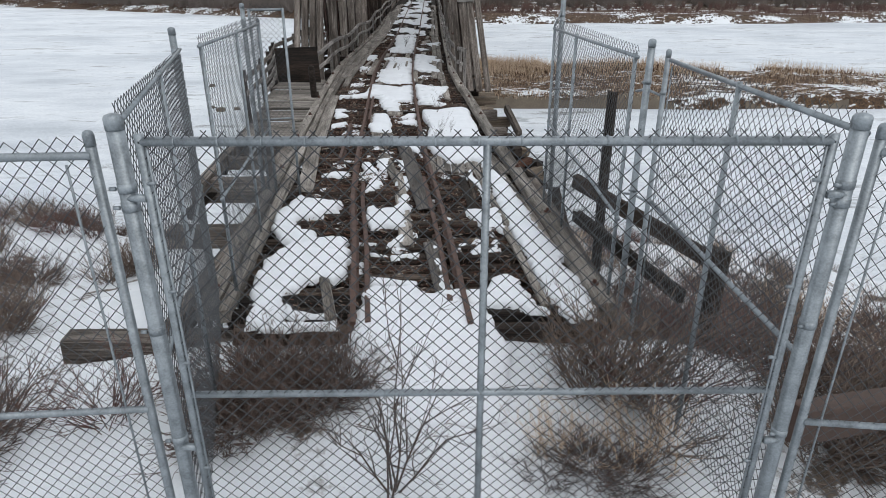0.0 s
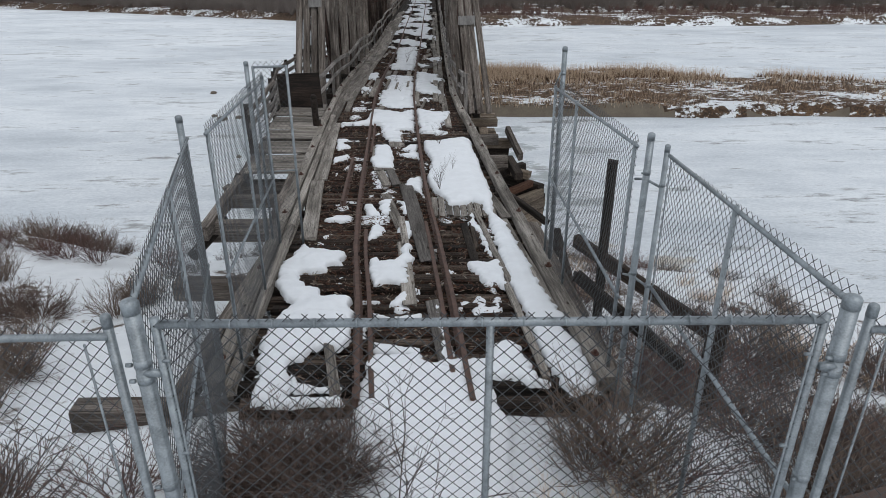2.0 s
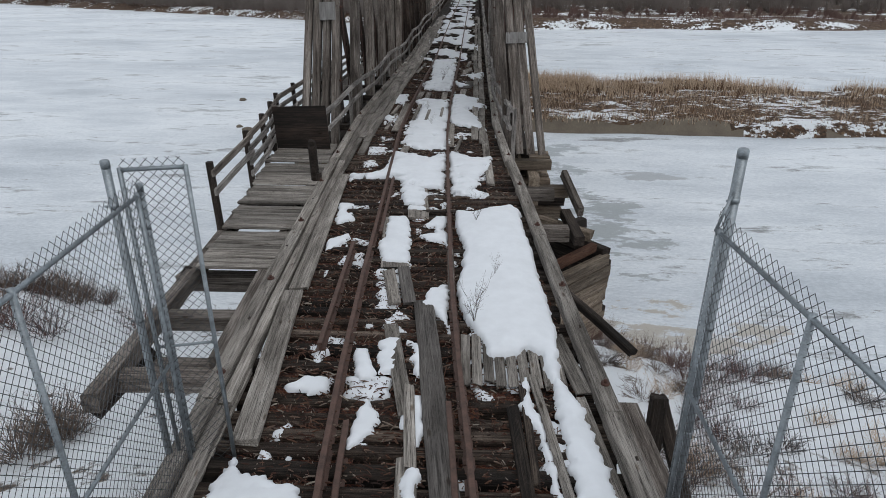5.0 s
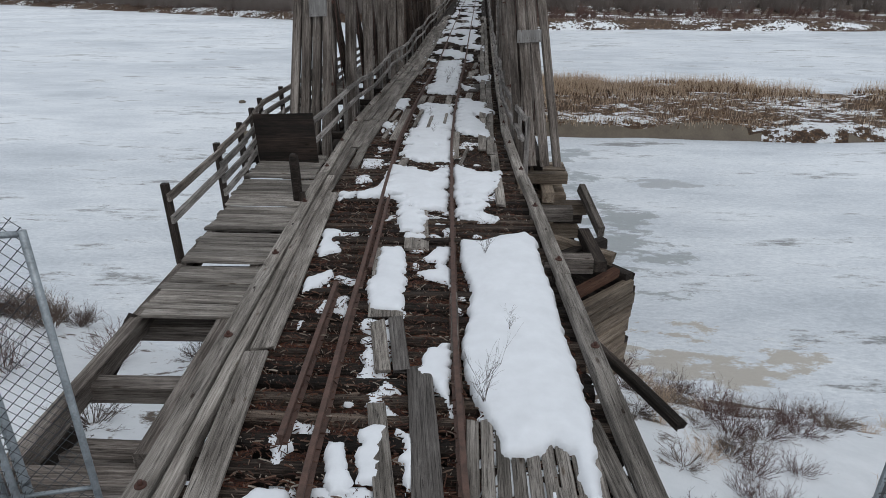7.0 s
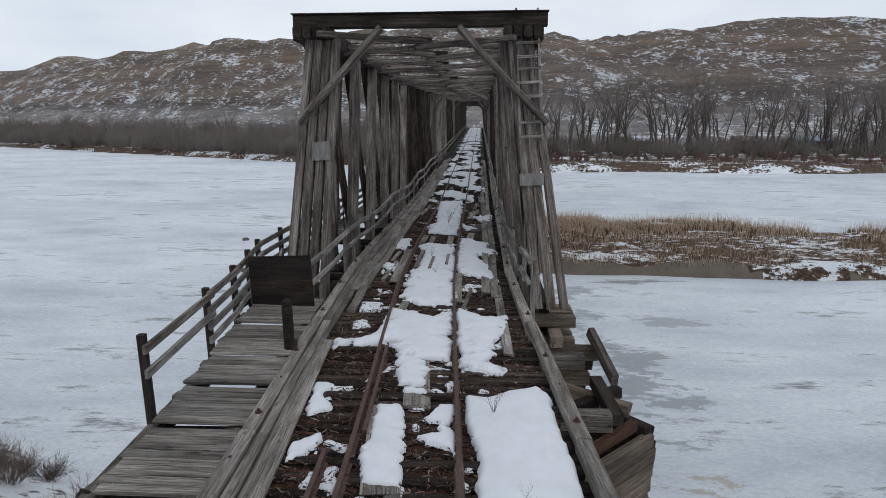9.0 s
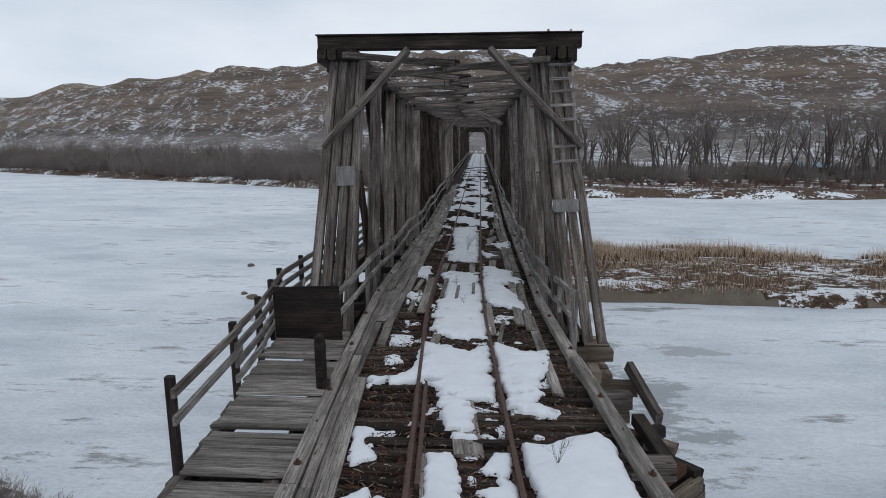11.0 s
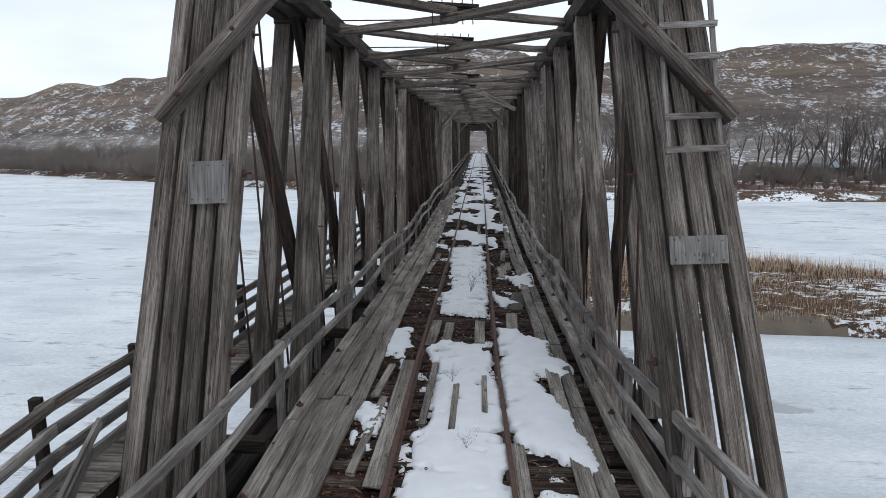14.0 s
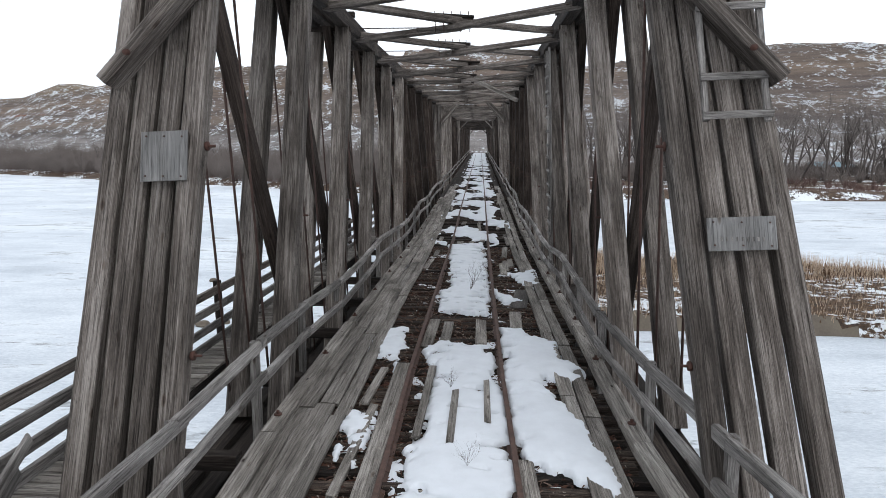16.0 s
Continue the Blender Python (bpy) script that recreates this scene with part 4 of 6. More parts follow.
def rail(table, y0, y1, label, lift=0.0):
    ys = steps([(y0, 0.8), (min(y1, 40), 3.0), (y1, 3.0)]) if y1 > 40 else steps([(y0, 0.5), (y1, 0.5)])
    prof = rail_profile()
    verts, faces = [], []
    for y in ys:
        for px, pz in prof:
            verts.append((along(table, y) + px + 0.008 * wobbly(y, 0, 0.5, 2.0), y - y0, rise(y) + 0.005 + pz + lift))
    n = len(prof)
    for i in range(len(ys) - 1):
        for k in range(n):
            j = (k + 1) % n
            faces.append((i * n + k, i * n + j, i * n + n + j, i * n + n + k))
    faces += [tuple(range(n - 1, -1, -1)), tuple(range((len(ys) - 1) * n, len(ys) * n))]
    ob = new("rail", mesh_of("rail", verts, faces, RUST))
    ob.matrix_basis = Matrix.Translation((0, y0, 0))
    return tagged(ob, label, "rail", "railway rails")


rail(RAIL_L, 6.1, 20.6, "rusty brown railway rail on rotten ties")
rail(RAIL_L, 20.62, 208.0, "rusty brown railway rail on rotten ties")
rail(RAIL_R, 6.1, 208.0, "rusty brown railway rail on rotten ties")
rail([(y, x + 0.17) for y, x in RAIL_L[:8]], 6.2, 11.4, "rusty guard rail spiked beside the running rail", -0.05)
rail([(y, x - 0.17) for y, x in RAIL_R[:8]], 6.2, 11.8, "rusty guard rail spiked beside the running rail", -0.05)
rail([(12.9, -0.36), (16.4, -0.53)], 12.9, 16.4, "short loose rusty rail lying beside the track")
rail([(15.8, -0.05), (20.4, -0.28)], 17.0, 20.5, "short rusty guard rail piece beside the track", -0.03)


# ---- snow on the deck ----
def inside_distance(poly, x, y):
    """Signed distance to the outline, positive inside."""
    best, odd = 1e9, False
    for (x0, y0), (x1, y1) in zip(poly, poly[1:] + poly[:1]):
        dx, dy = x1 - x0, y1 - y0
        t = max(0.0, min(1.0, ((x - x0) * dx + (y - y0) * dy) / (dx * dx + dy * dy + 1e-12)))
        best = min(best, math.hypot(x - x0 - t * dx, y - y0 - t * dy))
        if (y0 > y) != (y1 > y) and x < x0 + (y - y0) / (y1 - y0) * dx:
            odd = not odd
    return best if odd else -best


def field_sheet(name, x0, x1, y0, y1, d, field, thick, base, label, kind="", floor=None):
    """Snow wherever field > 0: rounded rims, tops uneven, following the deck."""
    nx, ny = int((x1 - x0) / d) + 2, int((y1 - y0) / d) + 2
    val = {}
    for j in range(ny):
        for i in range(nx):
            val[i, j] = field(x0 + i * d, y0 + j * d)
    index, verts, faces = {}, [], []

    def vert(i, j):
        if (i, j) not in index:
            x, y, s = x0 + i * d, y0 + j * d, val[i, j]
            if s > 0:
                z = (floor(x, y) if floor else base + rise(y)) + thick * (0.35 + 0.65 * min(1.0, s / 0.3)) ** 0.7 * min(1.0, (s / 0.05)) ** 0.5 + 0.012 * thick / 0.1 * wobbly(x, y, 1.1, 4.0) + 0.005 * wobbly(x, y, 9.0, 1.0)
            else:
                # pull the rim back onto the outline
                gx = val.get((i + 1, j), s) - val.get((i - 1, j), s)
                gy = val.get((i, j + 1), s) - val.get((i, j - 1), s)
                g = math.hypot(gx, gy) / (2 * d) + 1e-6
                m = min(-s / g, d * 0.95) / (math.hypot(gx, gy) + 1e-9)
                x, y = x + gx * m, y + gy * m
                z = (floor(x, y) if floor else base + rise(y)) - 0.03
            index[i, j] = len(verts)
            verts.append((x, y, z))
        return index[i, j]

    for j in range(ny - 1):
        for i in range(nx - 1):
            q = [(i, j), (i + 1, j), (i + 1, j + 1), (i, j + 1)]
            if sum(val[c] > 0 for c in q) >= 1:
                faces.append(tuple(vert(*c) for c in q))
    if not faces:
        return None
    ob = new(name, mesh_of(name, verts, faces, SNOW, True))
    return tagged(ob, label, "snow", "snow lying on the deck", kind)


def holes(x, y):
    """Melted holes where ties and stems come through."""
    return 0.5 * smooth(0.3, 0.5, max(noise.noise((x * 1.7, y * 3.4, 31.0)), noise.noise((x * 3.3, y * 4.6, 12.0)) - 0.06) + 0.25 * noise.noise((x * 6, y * 6, 3.0)))


def tie_bars(x, y):
    """Dark ties that stand clear of the thin snow near the end of the deck."""
    for ty, w in TIE_LINES:
        if abs(y - ty) < w * 0.75:
            edge = 1 - smooth(w * 0.3, w * 0.7, abs(y - ty + 0.03 * noise.noise((x * 4, y, 2.0))))
            return edge * smooth(-0.3, 0.15, noise.noise((x * 1.3, ty * 3.1, 17.0)) + 0.4 * noise.noise((x * 5, y * 5, 7.0)))
    return 0.0


def plank_streaks(x, y):
    """Snow breaks off along the boards in the span and along the ties before it."""
    if y > 23:
        return 0.9 * noise.noise((x * 9.0, y * 1.1, 9.0))
    return 0.7 * noise.noise((x * 1.6, y * 7.0, 9.0))


def drift(poly, thick, label, d=0.04, rough=0.16, base=0.03, melt=1.0):
    xs, ys = [p[0] for p in poly], [p[1] for p in poly]
    d = 0.028 if max(ys) < 12 else d
    bars = 0.42 if max(ys) < 10.5 and melt else 0.0

    def field(x, y):
        return inside_distance(poly, x, y) + rough * (noise.noise((x * 2.6, y * 2.6, 2.0)) + 0.75 * noise.noise((x * 7.0, y * 7.0, 5.0)) + 0.45 * noise.noise((x * 17.0, y * 17.0, 5.0)) + plank_streaks(x, y)) - melt * holes(x, y) - (bars * tie_bars(x, y) * smooth(-0.5, -0.2, x) * (1 - smooth(2.7, 2.9, x)) if bars else 0.0)

    return field_sheet("snow_patch", min(xs) - 0.2, max(xs) + 0.2, min(ys) - 0.2, max(ys) + 0.2, d, field, thick, base, label)


# the drifts, each with its outline on the deck
drift([(1.29, 18.31), (1.69, 18.2), (1.9, 18.45), (2.5, 18.71), (2.7, 18.44), (2.68, 17.8), (2.77, 16.39), (2.79, 15.34), (2.84, 14.76), (2.89, 13.55), (2.88, 12.96), (2.8, 12.3), (2.65, 12.22), (2.61, 12.86), (2.42, 13.03), (2.31, 12.84), (2.13, 12.79), (1.92, 12.82), (1.84, 13.19), (1.62, 13.69), (1.48, 14.28), (1.43, 14.96), (1.56, 16.32), (1.38, 17.14)], 0.16, "large smooth snow drift lying beside the rail", rough=0.035, melt=0.0)
drift([(-0.55, 23.12), (0.08, 22.96), (0.47, 22.59), (0.87, 23.11), (0.97, 21.57), (0.77, 21.27), (0.99, 21.16), (1.05, 20.04), (0.85, 19.86), (0.51, 19.91), (0.65, 18.46), (0.29, 18.44), (0.05, 19.16), (-0.04, 20.33), (-0.28, 20.81), (-0.72, 20.67), (-1.37, 20.52), (-1.47, 20.9), (-1.03, 20.96), (-0.71, 21.27), (-0.63, 21.78)], 0.1, "branching snow patch across the rail", rough=0.08, melt=0.5)
drift([(0.99, 23.21), (1.39, 22.98), (1.61, 22.65), (2.17, 22.69), (2.08, 21.43), (1.83, 21.01), (1.83, 20.26), (1.66, 19.91), (2.03, 19.53), (1.97, 19.34), (1.2, 19.35), (1.15, 19.88), (1.2, 20.23), (1.09, 20.77)], 0.1, "branching snow patch beside the rail", rough=0.08, melt=0.5)
drift([(-0.1, 17.96), (0.34, 17.99), (0.51, 16.66), (0.56, 15.71), (0.1, 15.77), (-0.11, 16.62), (-0.01, 16.84)], 0.09, "rectangular snow patch on a board between the rails", rough=0.06, melt=0.0)
drift([(0.72, 17.56), (0.91, 18.02), (1.14, 18.03), (1.16, 17.59), (1.05, 17.34), (1.18, 17.24), (1.21, 16.59), (1.04, 16.75), (0.77, 16.84), (0.59, 16.98), (0.97, 17.11), (0.9, 17.45)], 0.07, "small snow patch between the rails", rough=0.07, melt=0.0)
drift([(0.89, 14.24), (1.0, 14.79), (1.29, 14.88), (1.34, 14.27), (1.37, 13.46), (1.25, 13.78), (1.13, 14.07), (0.95, 14.12)], 0.07, "small snow patch between the rails", rough=0.07, melt=0.0)
drift([(0.41, 13.15), (0.67, 13.22), (0.77, 12.42), (0.55, 12.4), (0.43, 12.73)], 0.07, "small snow patch between the rails", rough=0.07, melt=0.0)
drift([(0.84, 13.18), (1.03, 13.14), (1.09, 12.36), (0.98, 12.31)], 0.07, "small snow patch between the rails", rough=0.07, melt=0.0)
drift([(0.13, 12.94), (0.3, 12.95), (0.38, 12.6), (0.52, 12.24), (0.28, 12.23)], 0.07, "small snow patch between the rails", rough=0.07, melt=0.0)
drift([(-1.26, 18.78), (-0.95, 18.74), (-1.0, 18.36), (-0.77, 17.85), (-1.09, 17.58), (-1.18, 17.82)], 0.06, "small snow patch on the ties", rough=0.06, melt=0.0)
drift([(-1.1, 16.77), (-0.72, 17.01), (-0.65, 16.86), (-0.82, 16.41), (-1.02, 16.26)], 0.06, "small snow patch on the ties", rough=0.06, melt=0.0)
drift([(-0.61, 12.09), (-0.41, 12.29), (-0.09, 12.27), (-0.04, 11.99), (-0.58, 11.96)], 0.06, "small snow patch on the ties", rough=0.06, melt=0.0)
drift([(-0.87, 10.53), (-0.79, 10.81), (-0.5, 10.56), (-0.0, 10.47), (0.07, 10.19), (-0.01, 9.97), (-0.28, 9.89), (-0.27, 9.72), (-0.45, 9.61), (-0.62, 9.61), (-0.58, 9.35), (-0.43, 9.05), (-0.2, 9.0), (-0.14, 8.77), (0.32, 8.67), (0.46, 7.99), (-0.71, 8.01), (-0.71, 8.25), (-0.52, 8.52), (-0.76, 8.82), (-0.92, 9.2), (-0.99, 9.73), (-1.04, 10.02), (-0.85, 10.2)], 0.12, "curved snow patch at the end of the deck", rough=0.08, melt=0.0)
drift([(-0.71, 8.05), (-0.6, 8.34), (-0.14, 8.53), (0.21, 8.38), (0.38, 8.22), (0.45, 7.51), (0.29, 7.27), (0.04, 7.43), (-0.05, 7.12), (-0.26, 6.93), (-0.17, 6.36), (-0.56, 6.1), (-0.64, 6.63), (-0.72, 7.37)], 0.12, "broad snow patch at the end of the deck", rough=0.08, melt=0.0)
drift([(1.05, 10.89), (1.17, 10.84), (1.16, 10.29), (1.25, 10.16), (1.18, 9.98), (1.13, 9.63), (1.18, 9.26), (1.13, 9.16), (0.83, 9.22), (0.65, 9.12), (0.58, 9.18), (0.5, 9.7), (0.5, 10.05), (0.6, 10.11), (0.65, 9.99), (0.89, 10.05), (1.02, 10.3)], 0.11, "snow patch between the rails", rough=0.07, melt=0.0)
drift([(1.08, 8.88), (1.17, 9.02), (1.18, 8.61), (1.03, 8.45), (0.91, 8.49)], 0.06, "small snow patch between the rails", rough=0.05, melt=0.0)
drift([(0.56, 8.63), (0.71, 8.24), (1.0, 8.16), (1.38, 8.22), (1.39, 8.1), (1.01, 8.05), (0.73, 8.11)], 0.06, "small snow patch between the rails", rough=0.05, melt=0.0)
drift([(0.34, 11.24), (0.43, 11.91), (0.69, 11.48), (0.62, 11.28), (0.38, 11.01)], 0.06, "small snow patch between the rails", rough=0.05, melt=0.0)
drift([(0.89, 11.56), (0.9, 12.0), (1.12, 11.99), (1.19, 11.22), (1.05, 10.99)], 0.06, "small snow patch between the rails", rough=0.05, melt=0.0)
drift([(0.75, 7.47), (1.4, 7.3), (1.4, 7.12), (0.77, 7.26)], 0.06, "small snow patch between the rails", rough=0.05, melt=0.0)
drift([(1.54, 8.5), (1.67, 8.5), (1.8, 7.32), (1.82, 6.59), (1.72, 6.73), (1.66, 7.32)], 0.06, "small snow patch between the rails", rough=0.05, melt=0.0)
drift([(2.16, 9.93), (2.52, 9.96), (2.71, 10.07), (2.76, 9.66), (2.75, 9.34), (2.78, 9.13), (2.7, 8.99), (2.57, 9.19), (2.37, 9.14), (2.27, 9.56)], 0.1, "snow patch on the ties by the guard timber", rough=0.06, melt=0.0)
drift([(2.69, 12.54), (2.89, 12.24), (3.01, 11.78), (3.08, 11.11), (3.13, 10.66), (3.2, 10.0), (3.24, 9.33), (3.38, 8.57), (3.5, 7.94), (2.96, 7.95), (2.85, 8.58), (2.78, 9.34), (2.73, 10.26), (2.72, 11.12), (2.67, 11.78)], 0.12, "long narrow snow strip along the guard timber", rough=0.06, melt=0.0)
drift([(2.95, 8.37), (3.26, 8.47), (3.45, 7.54), (3.61, 6.69), (3.48, 6.36), (3.19, 6.28), (3.04, 6.7), (2.94, 7.46)], 0.12, "end of the snow strip along the guard timber", rough=0.06, melt=0.0)
drift([(2.37, 12.55), (2.45, 11.79), (2.53, 11.2), (2.61, 10.82), (2.59, 10.27), (2.5, 10.54), (2.45, 11.28), (2.28, 11.79)], 0.06, "thin snow strip beside a loose board", rough=0.05, melt=0.0)
drift([(1.58, 6.94), (2.27, 7.08), (2.53, 7.55), (2.73, 7.3), (2.75, 6.92), (2.97, 6.5), (2.89, 6.44), (2.5, 6.58), (2.16, 6.65), (1.75, 6.73)], 0.1, "snow patch at the end of the deck", rough=0.08, melt=0.0)
drift([(0.69, 6.96), (0.82, 7.15), (1.32, 7.17), (1.51, 6.94), (1.48, 6.66), (0.72, 6.67)], 0.1, "snow patch filling the tie gaps", rough=0.06, melt=0.0)
drift([(-0.43, 6.1), (-0.09, 6.3), (0.49, 6.33), (0.52, 6.15), (0.01, 6.09)], 0.06, "snow strip between two ties", rough=0.05, melt=0.0)
drift([(-0.26, 6.93), (-0.08, 6.55), (0.47, 6.48), (0.47, 6.35), (-0.07, 6.36)], 0.06, "snow strip between two ties", rough=0.05, melt=0.0)
drift([(-0.62, 31.34), (-0.37, 31.65), (0.51, 31.27), (0.63, 30.68), (0.64, 29.8), (0.76, 29.3), (0.81, 28.42), (0.8, 27.35), (0.83, 25.47), (0.98, 24.64), (0.88, 23.45), (0.61, 23.74), (0.41, 23.42), (-0.4, 23.84), (-0.5, 25.38), (-0.56, 26.42), (-0.51, 27.11), (-0.38, 27.6), (-0.32, 28.77), (-0.4, 30.31), (-0.58, 30.29)], 0.08, "broad snow sheet between the rails under the portal", rough=0.11, melt=0.8)
drift([(0.81, 32.53), (1.23, 32.56), (1.62, 31.78), (1.87, 31.61), (1.81, 31.08), (1.9, 30.6), (2.13, 30.18), (2.12, 29.59), (1.75, 29.49), (1.44, 29.72), (1.44, 29.11), (1.67, 28.57), (1.84, 27.91), (1.87, 27.26), (2.0, 26.58), (2.07, 26.09), (1.67, 26.14), (1.53, 26.43), (1.37, 26.6), (1.0, 26.78), (0.89, 27.2), (0.83, 28.03), (0.79, 29.07), (0.78, 30.38)], 0.1, "melting snow patch beside the rail in the truss", rough=0.08, melt=0.3)
drift([(-1.65, 32.37), (-1.15, 32.62), (-1.01, 31.24), (-1.03, 29.98), (-1.25, 30.82), (-1.57, 30.54), (-1.7, 31.02)], 0.06, "thin snow patch on the walking boards", rough=0.1, melt=0.5)
drift([(-1.57, 28.07), (-1.31, 28.39), (-1.22, 28.09), (-1.09, 28.3), (-1.05, 27.39), (-1.12, 26.65), (-1.31, 27.07), (-1.4, 26.84), (-1.53, 27.53)], 0.06, "thin snow patch on the ties", rough=0.1, melt=0.5)
drift([(-0.85, 44.98), (0.53, 45.4), (0.6, 37.21), (0.61, 33.69), (-0.62, 33.97), (-0.71, 35.99), (-0.37, 36.75)], 0.08, "long snow sheet between the rails in the truss", rough=0.14)
drift([(1.35, 38.57), (2.12, 39.61), (2.08, 37.32), (1.78, 36.52), (1.47, 37.69)], 0.09, "snow patch beside the rail in the truss", rough=0.08, melt=0.2)
drift([(0.72, 36.83), (0.93, 36.11), (1.46, 35.15), (1.02, 34.82), (0.7, 36.09)], 0.07, "snow patch beside the rail in the truss", rough=0.08, melt=0.2)


RAMP = [(0.72, 6.95), (1.2, 7.05), (2.05, 6.9), (2.3, 6.4), (2.45, 5.6), (2.3, 4.7), (1.0, 4.6), (0.75, 5.6), (0.62, 6.3)]
field_sheet("snow_patch", 0.3, 2.8, 4.3, 7.3, 0.045, lambda x, y: inside_distance(RAMP, x, y) + 0.1 * (noise.noise((x * 2.6, y * 2.6, 2.0)) + 0.6 * noise.noise((x * 8, y * 8, 5.0))), 0.11, 0.0,
            "smooth snow ramp leading up onto the deck end", "", lambda x, y: ground_height(x, y) + (rise(y) + 0.02 - ground_height(x, y)) * smooth(5.0, 6.25, y) - 0.03)


def speckle(x, y):
    u = abs(x) / 1.9
    return 0.55 * noise.noise((x * 0.75, y * 0.32, 21.0)) + 0.28 * noise.noise((x * 2.3, y * 1.5, 8.0)) - 0.02 - 0.35 * max(0.0, u - 0.55) + 0.12 * smooth(70, 190, y)


field_sheet("snow_scatter", -1.75, 1.75, 44.5, 120, 0.12, lambda x, y: 0.5 * speckle(x, y), 0.08, 0.04, "patchy snow along the tracks inside the bridge", "stuff")
field_sheet("snow_scatter", -1.75, 1.75, 120, 206, 0.3, lambda x, y: 0.5 * speckle(x, y) + 0.05, 0.08, 0.04, "patchy snow along the tracks inside the bridge", "stuff")
field_sheet("snow_scatter", -1.4, 3.2, 7.4, 44, 0.05, lambda x, y: (0.4 * (noise.noise((x * 1.3, y * 1.0, 41.0)) + 0.55 * noise.noise((x * 4.2, y * 4.2, 6.0))) - 0.13) if abs(x - mid(y)) < 1.7 else -0.2, 0.05, -0.015, "scraps of snow between the ties", "stuff")


# ---- handrails inside the bridge ----
def handrail(side, y0, label):
    hr = thing("handrail", (side * 2.6, y0, 0), label, "handrail", "handrails of the bridge")
    rng = random.Random(31 + side)
    y = y0
    last = None
    while y < 206:
        ln = rng.uniform(2.3, 2.9) if y < 75 else 6.0
        y1 = min(y + ln, 206.5)

        def at(yy):
            near = max(0.0, 26.0 - yy)
            reach = 2.62 if side < 0 else 2.42 + 0.26 * (1 - smooth(25.0, 30.5, yy))
            return side * (reach + 0.03 * math.sin(yy * 0.9 + side)), rise(yy) + 1.0 + (0.1 * near if side > 0 else 0.0) + 0.1 * math.sin(yy * 0.55 + side * 1.3) * smooth(25, 28, yy)

        (xa, za), (xb, zb) = at(y), at(y1)
        timber("top_rail", (xa, y - 0.12, za + 0.02), (xb, y1 + 0.1, zb), 0.1, 0.15, WOOD_RAILING, hr, chamfer=0.022, wobble=0.008, ragged=0.01)
        timber("lower_rail", (xa - side * 0.02, y - 0.1, za - 0.49), (xb - side * 0.02, y1 + 0.06, zb - 0.47), 0.09, 0.135, WOOD_RAILING, hr, chamfer=0.02, wobble=0.008, ragged=0.01)
        # posts past 60 m take dark timber as painted shade
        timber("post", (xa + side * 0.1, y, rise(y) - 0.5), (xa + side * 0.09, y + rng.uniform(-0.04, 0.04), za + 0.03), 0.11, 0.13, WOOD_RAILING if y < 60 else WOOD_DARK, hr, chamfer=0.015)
        y = y1
    return hr


handrail(-1, 23.0, "weathered grey two-rail wooden handrail along the deck")
handrail(1, 23.1, "weathered grey two-rail wooden handrail along the deck")

# ---- side walkway ----
walkway = thing("side_walkway", (-2.9, 18, 0), "grey plank side walkway hanging beside the track", "walkway")


def walk_in(y):
    return mid(y) - 2.56


def walk_out(y):
    return -3.14 - 0.092 * (y - 15.4)


w_rng = random.Random(3)
y = 15.4
while y < 23.2:
    w = w_rng.uniform(0.17, 0.22)
    group = sum(y > e for e in (16.9, 18.3, 19.7, 21.2))
    step_up = 0.09 * group
    timber("plank", (walk_out(y) + w_rng.uniform(-0.05, 0.05), y + w / 2, 0.02 + step_up * 0.5 + w_rng.uniform(-0.008, 0.008)), (walk_in(y) + w_rng.uniform(-0.03, 0.03), y + w / 2 + w_rng.uniform(-0.02, 0.02), 0.02 + step_up * 0.5), w, 0.05, WOOD_DECK, walkway, chamfer=0.006, wobble=0.004, ragged=0.015)
    y += w + (0.1 if sum(y + w > e for e in (16.9, 18.3, 19.7, 21.2)) > group else 0.012)
for x0, y0, x1, y1, z, w, h in ((-3.02, 11.9, -3.55, 20.0, -0.2, 0.2, 0.3), (-1.72, 12.7, -2.3, 20.5, -0.16, 0.22, 0.34)):
    timber("stringer", (x0, y0, z), (x1, y1, z), w, h, WOOD_POST, walkway, chamfer=0.02, wobble=0.01, ragged=0.03)
for y0, x0, x1, z in ((12.55, -3.15, -1.75, -0.3), (14.1, -3.25, -1.9, -0.28), (15.75, -3.45, -1.95, -0.42), (17.6, -3.7, -2.1, -0.42), (20.0, -3.9, -2.2, -0.42)):
    timber("cross_beam", (x0, y0, z), (x1, y0 + 0.05, z), 0.26, 0.26, WOOD_POST, walkway, chamfer=0.02, wobble=0.008, ragged=0.02)
for x0, y0, z0, x1, y1, z1 in ((-3.1, 13.6, -0.5, -3.7, 12.8, -1.1), (-3.3, 15.6, -0.1, -3.55, 14.9, -0.75)):
    timber("knee_brace", (x0, y0, z0), (x1, y1, z1), 0.16, 0.2, WOOD_DARK, walkway)
# the walkway goes on outside the truss
y = 23.4
while y < 70:
    timber("plank", (-4.42, y + 0.1, 0.22 + rise(y)), (-3.86, y + 0.1, 0.22 + rise(y)), 0.21, 0.05, WOOD_DECK, walkway, chamfer=0.006, ragged=0.01)
    y += 0.235
for x in (-4.3, -3.95):
    timber("stringer", (x, 23.2, 0.07 + rise(23)), (x, 46.5, 0.07 + rise(46)), 0.12, 0.24, WOOD_DARK, walkway)
    timber("stringer", (x, 46.5, 0.07 + rise(46)), (x, 70.2, 0.07 + rise(70)), 0.12, 0.24, WOOD_DARK, walkway)
for k in range(17):
    y = 24.2 + 2.8 * k
    timber("cross_beam", (-4.5, y, rise(y) - 0.12), (-2.6, y, rise(y) - 0.12), 0.2, 0.2, WOOD_DARK, walkway)

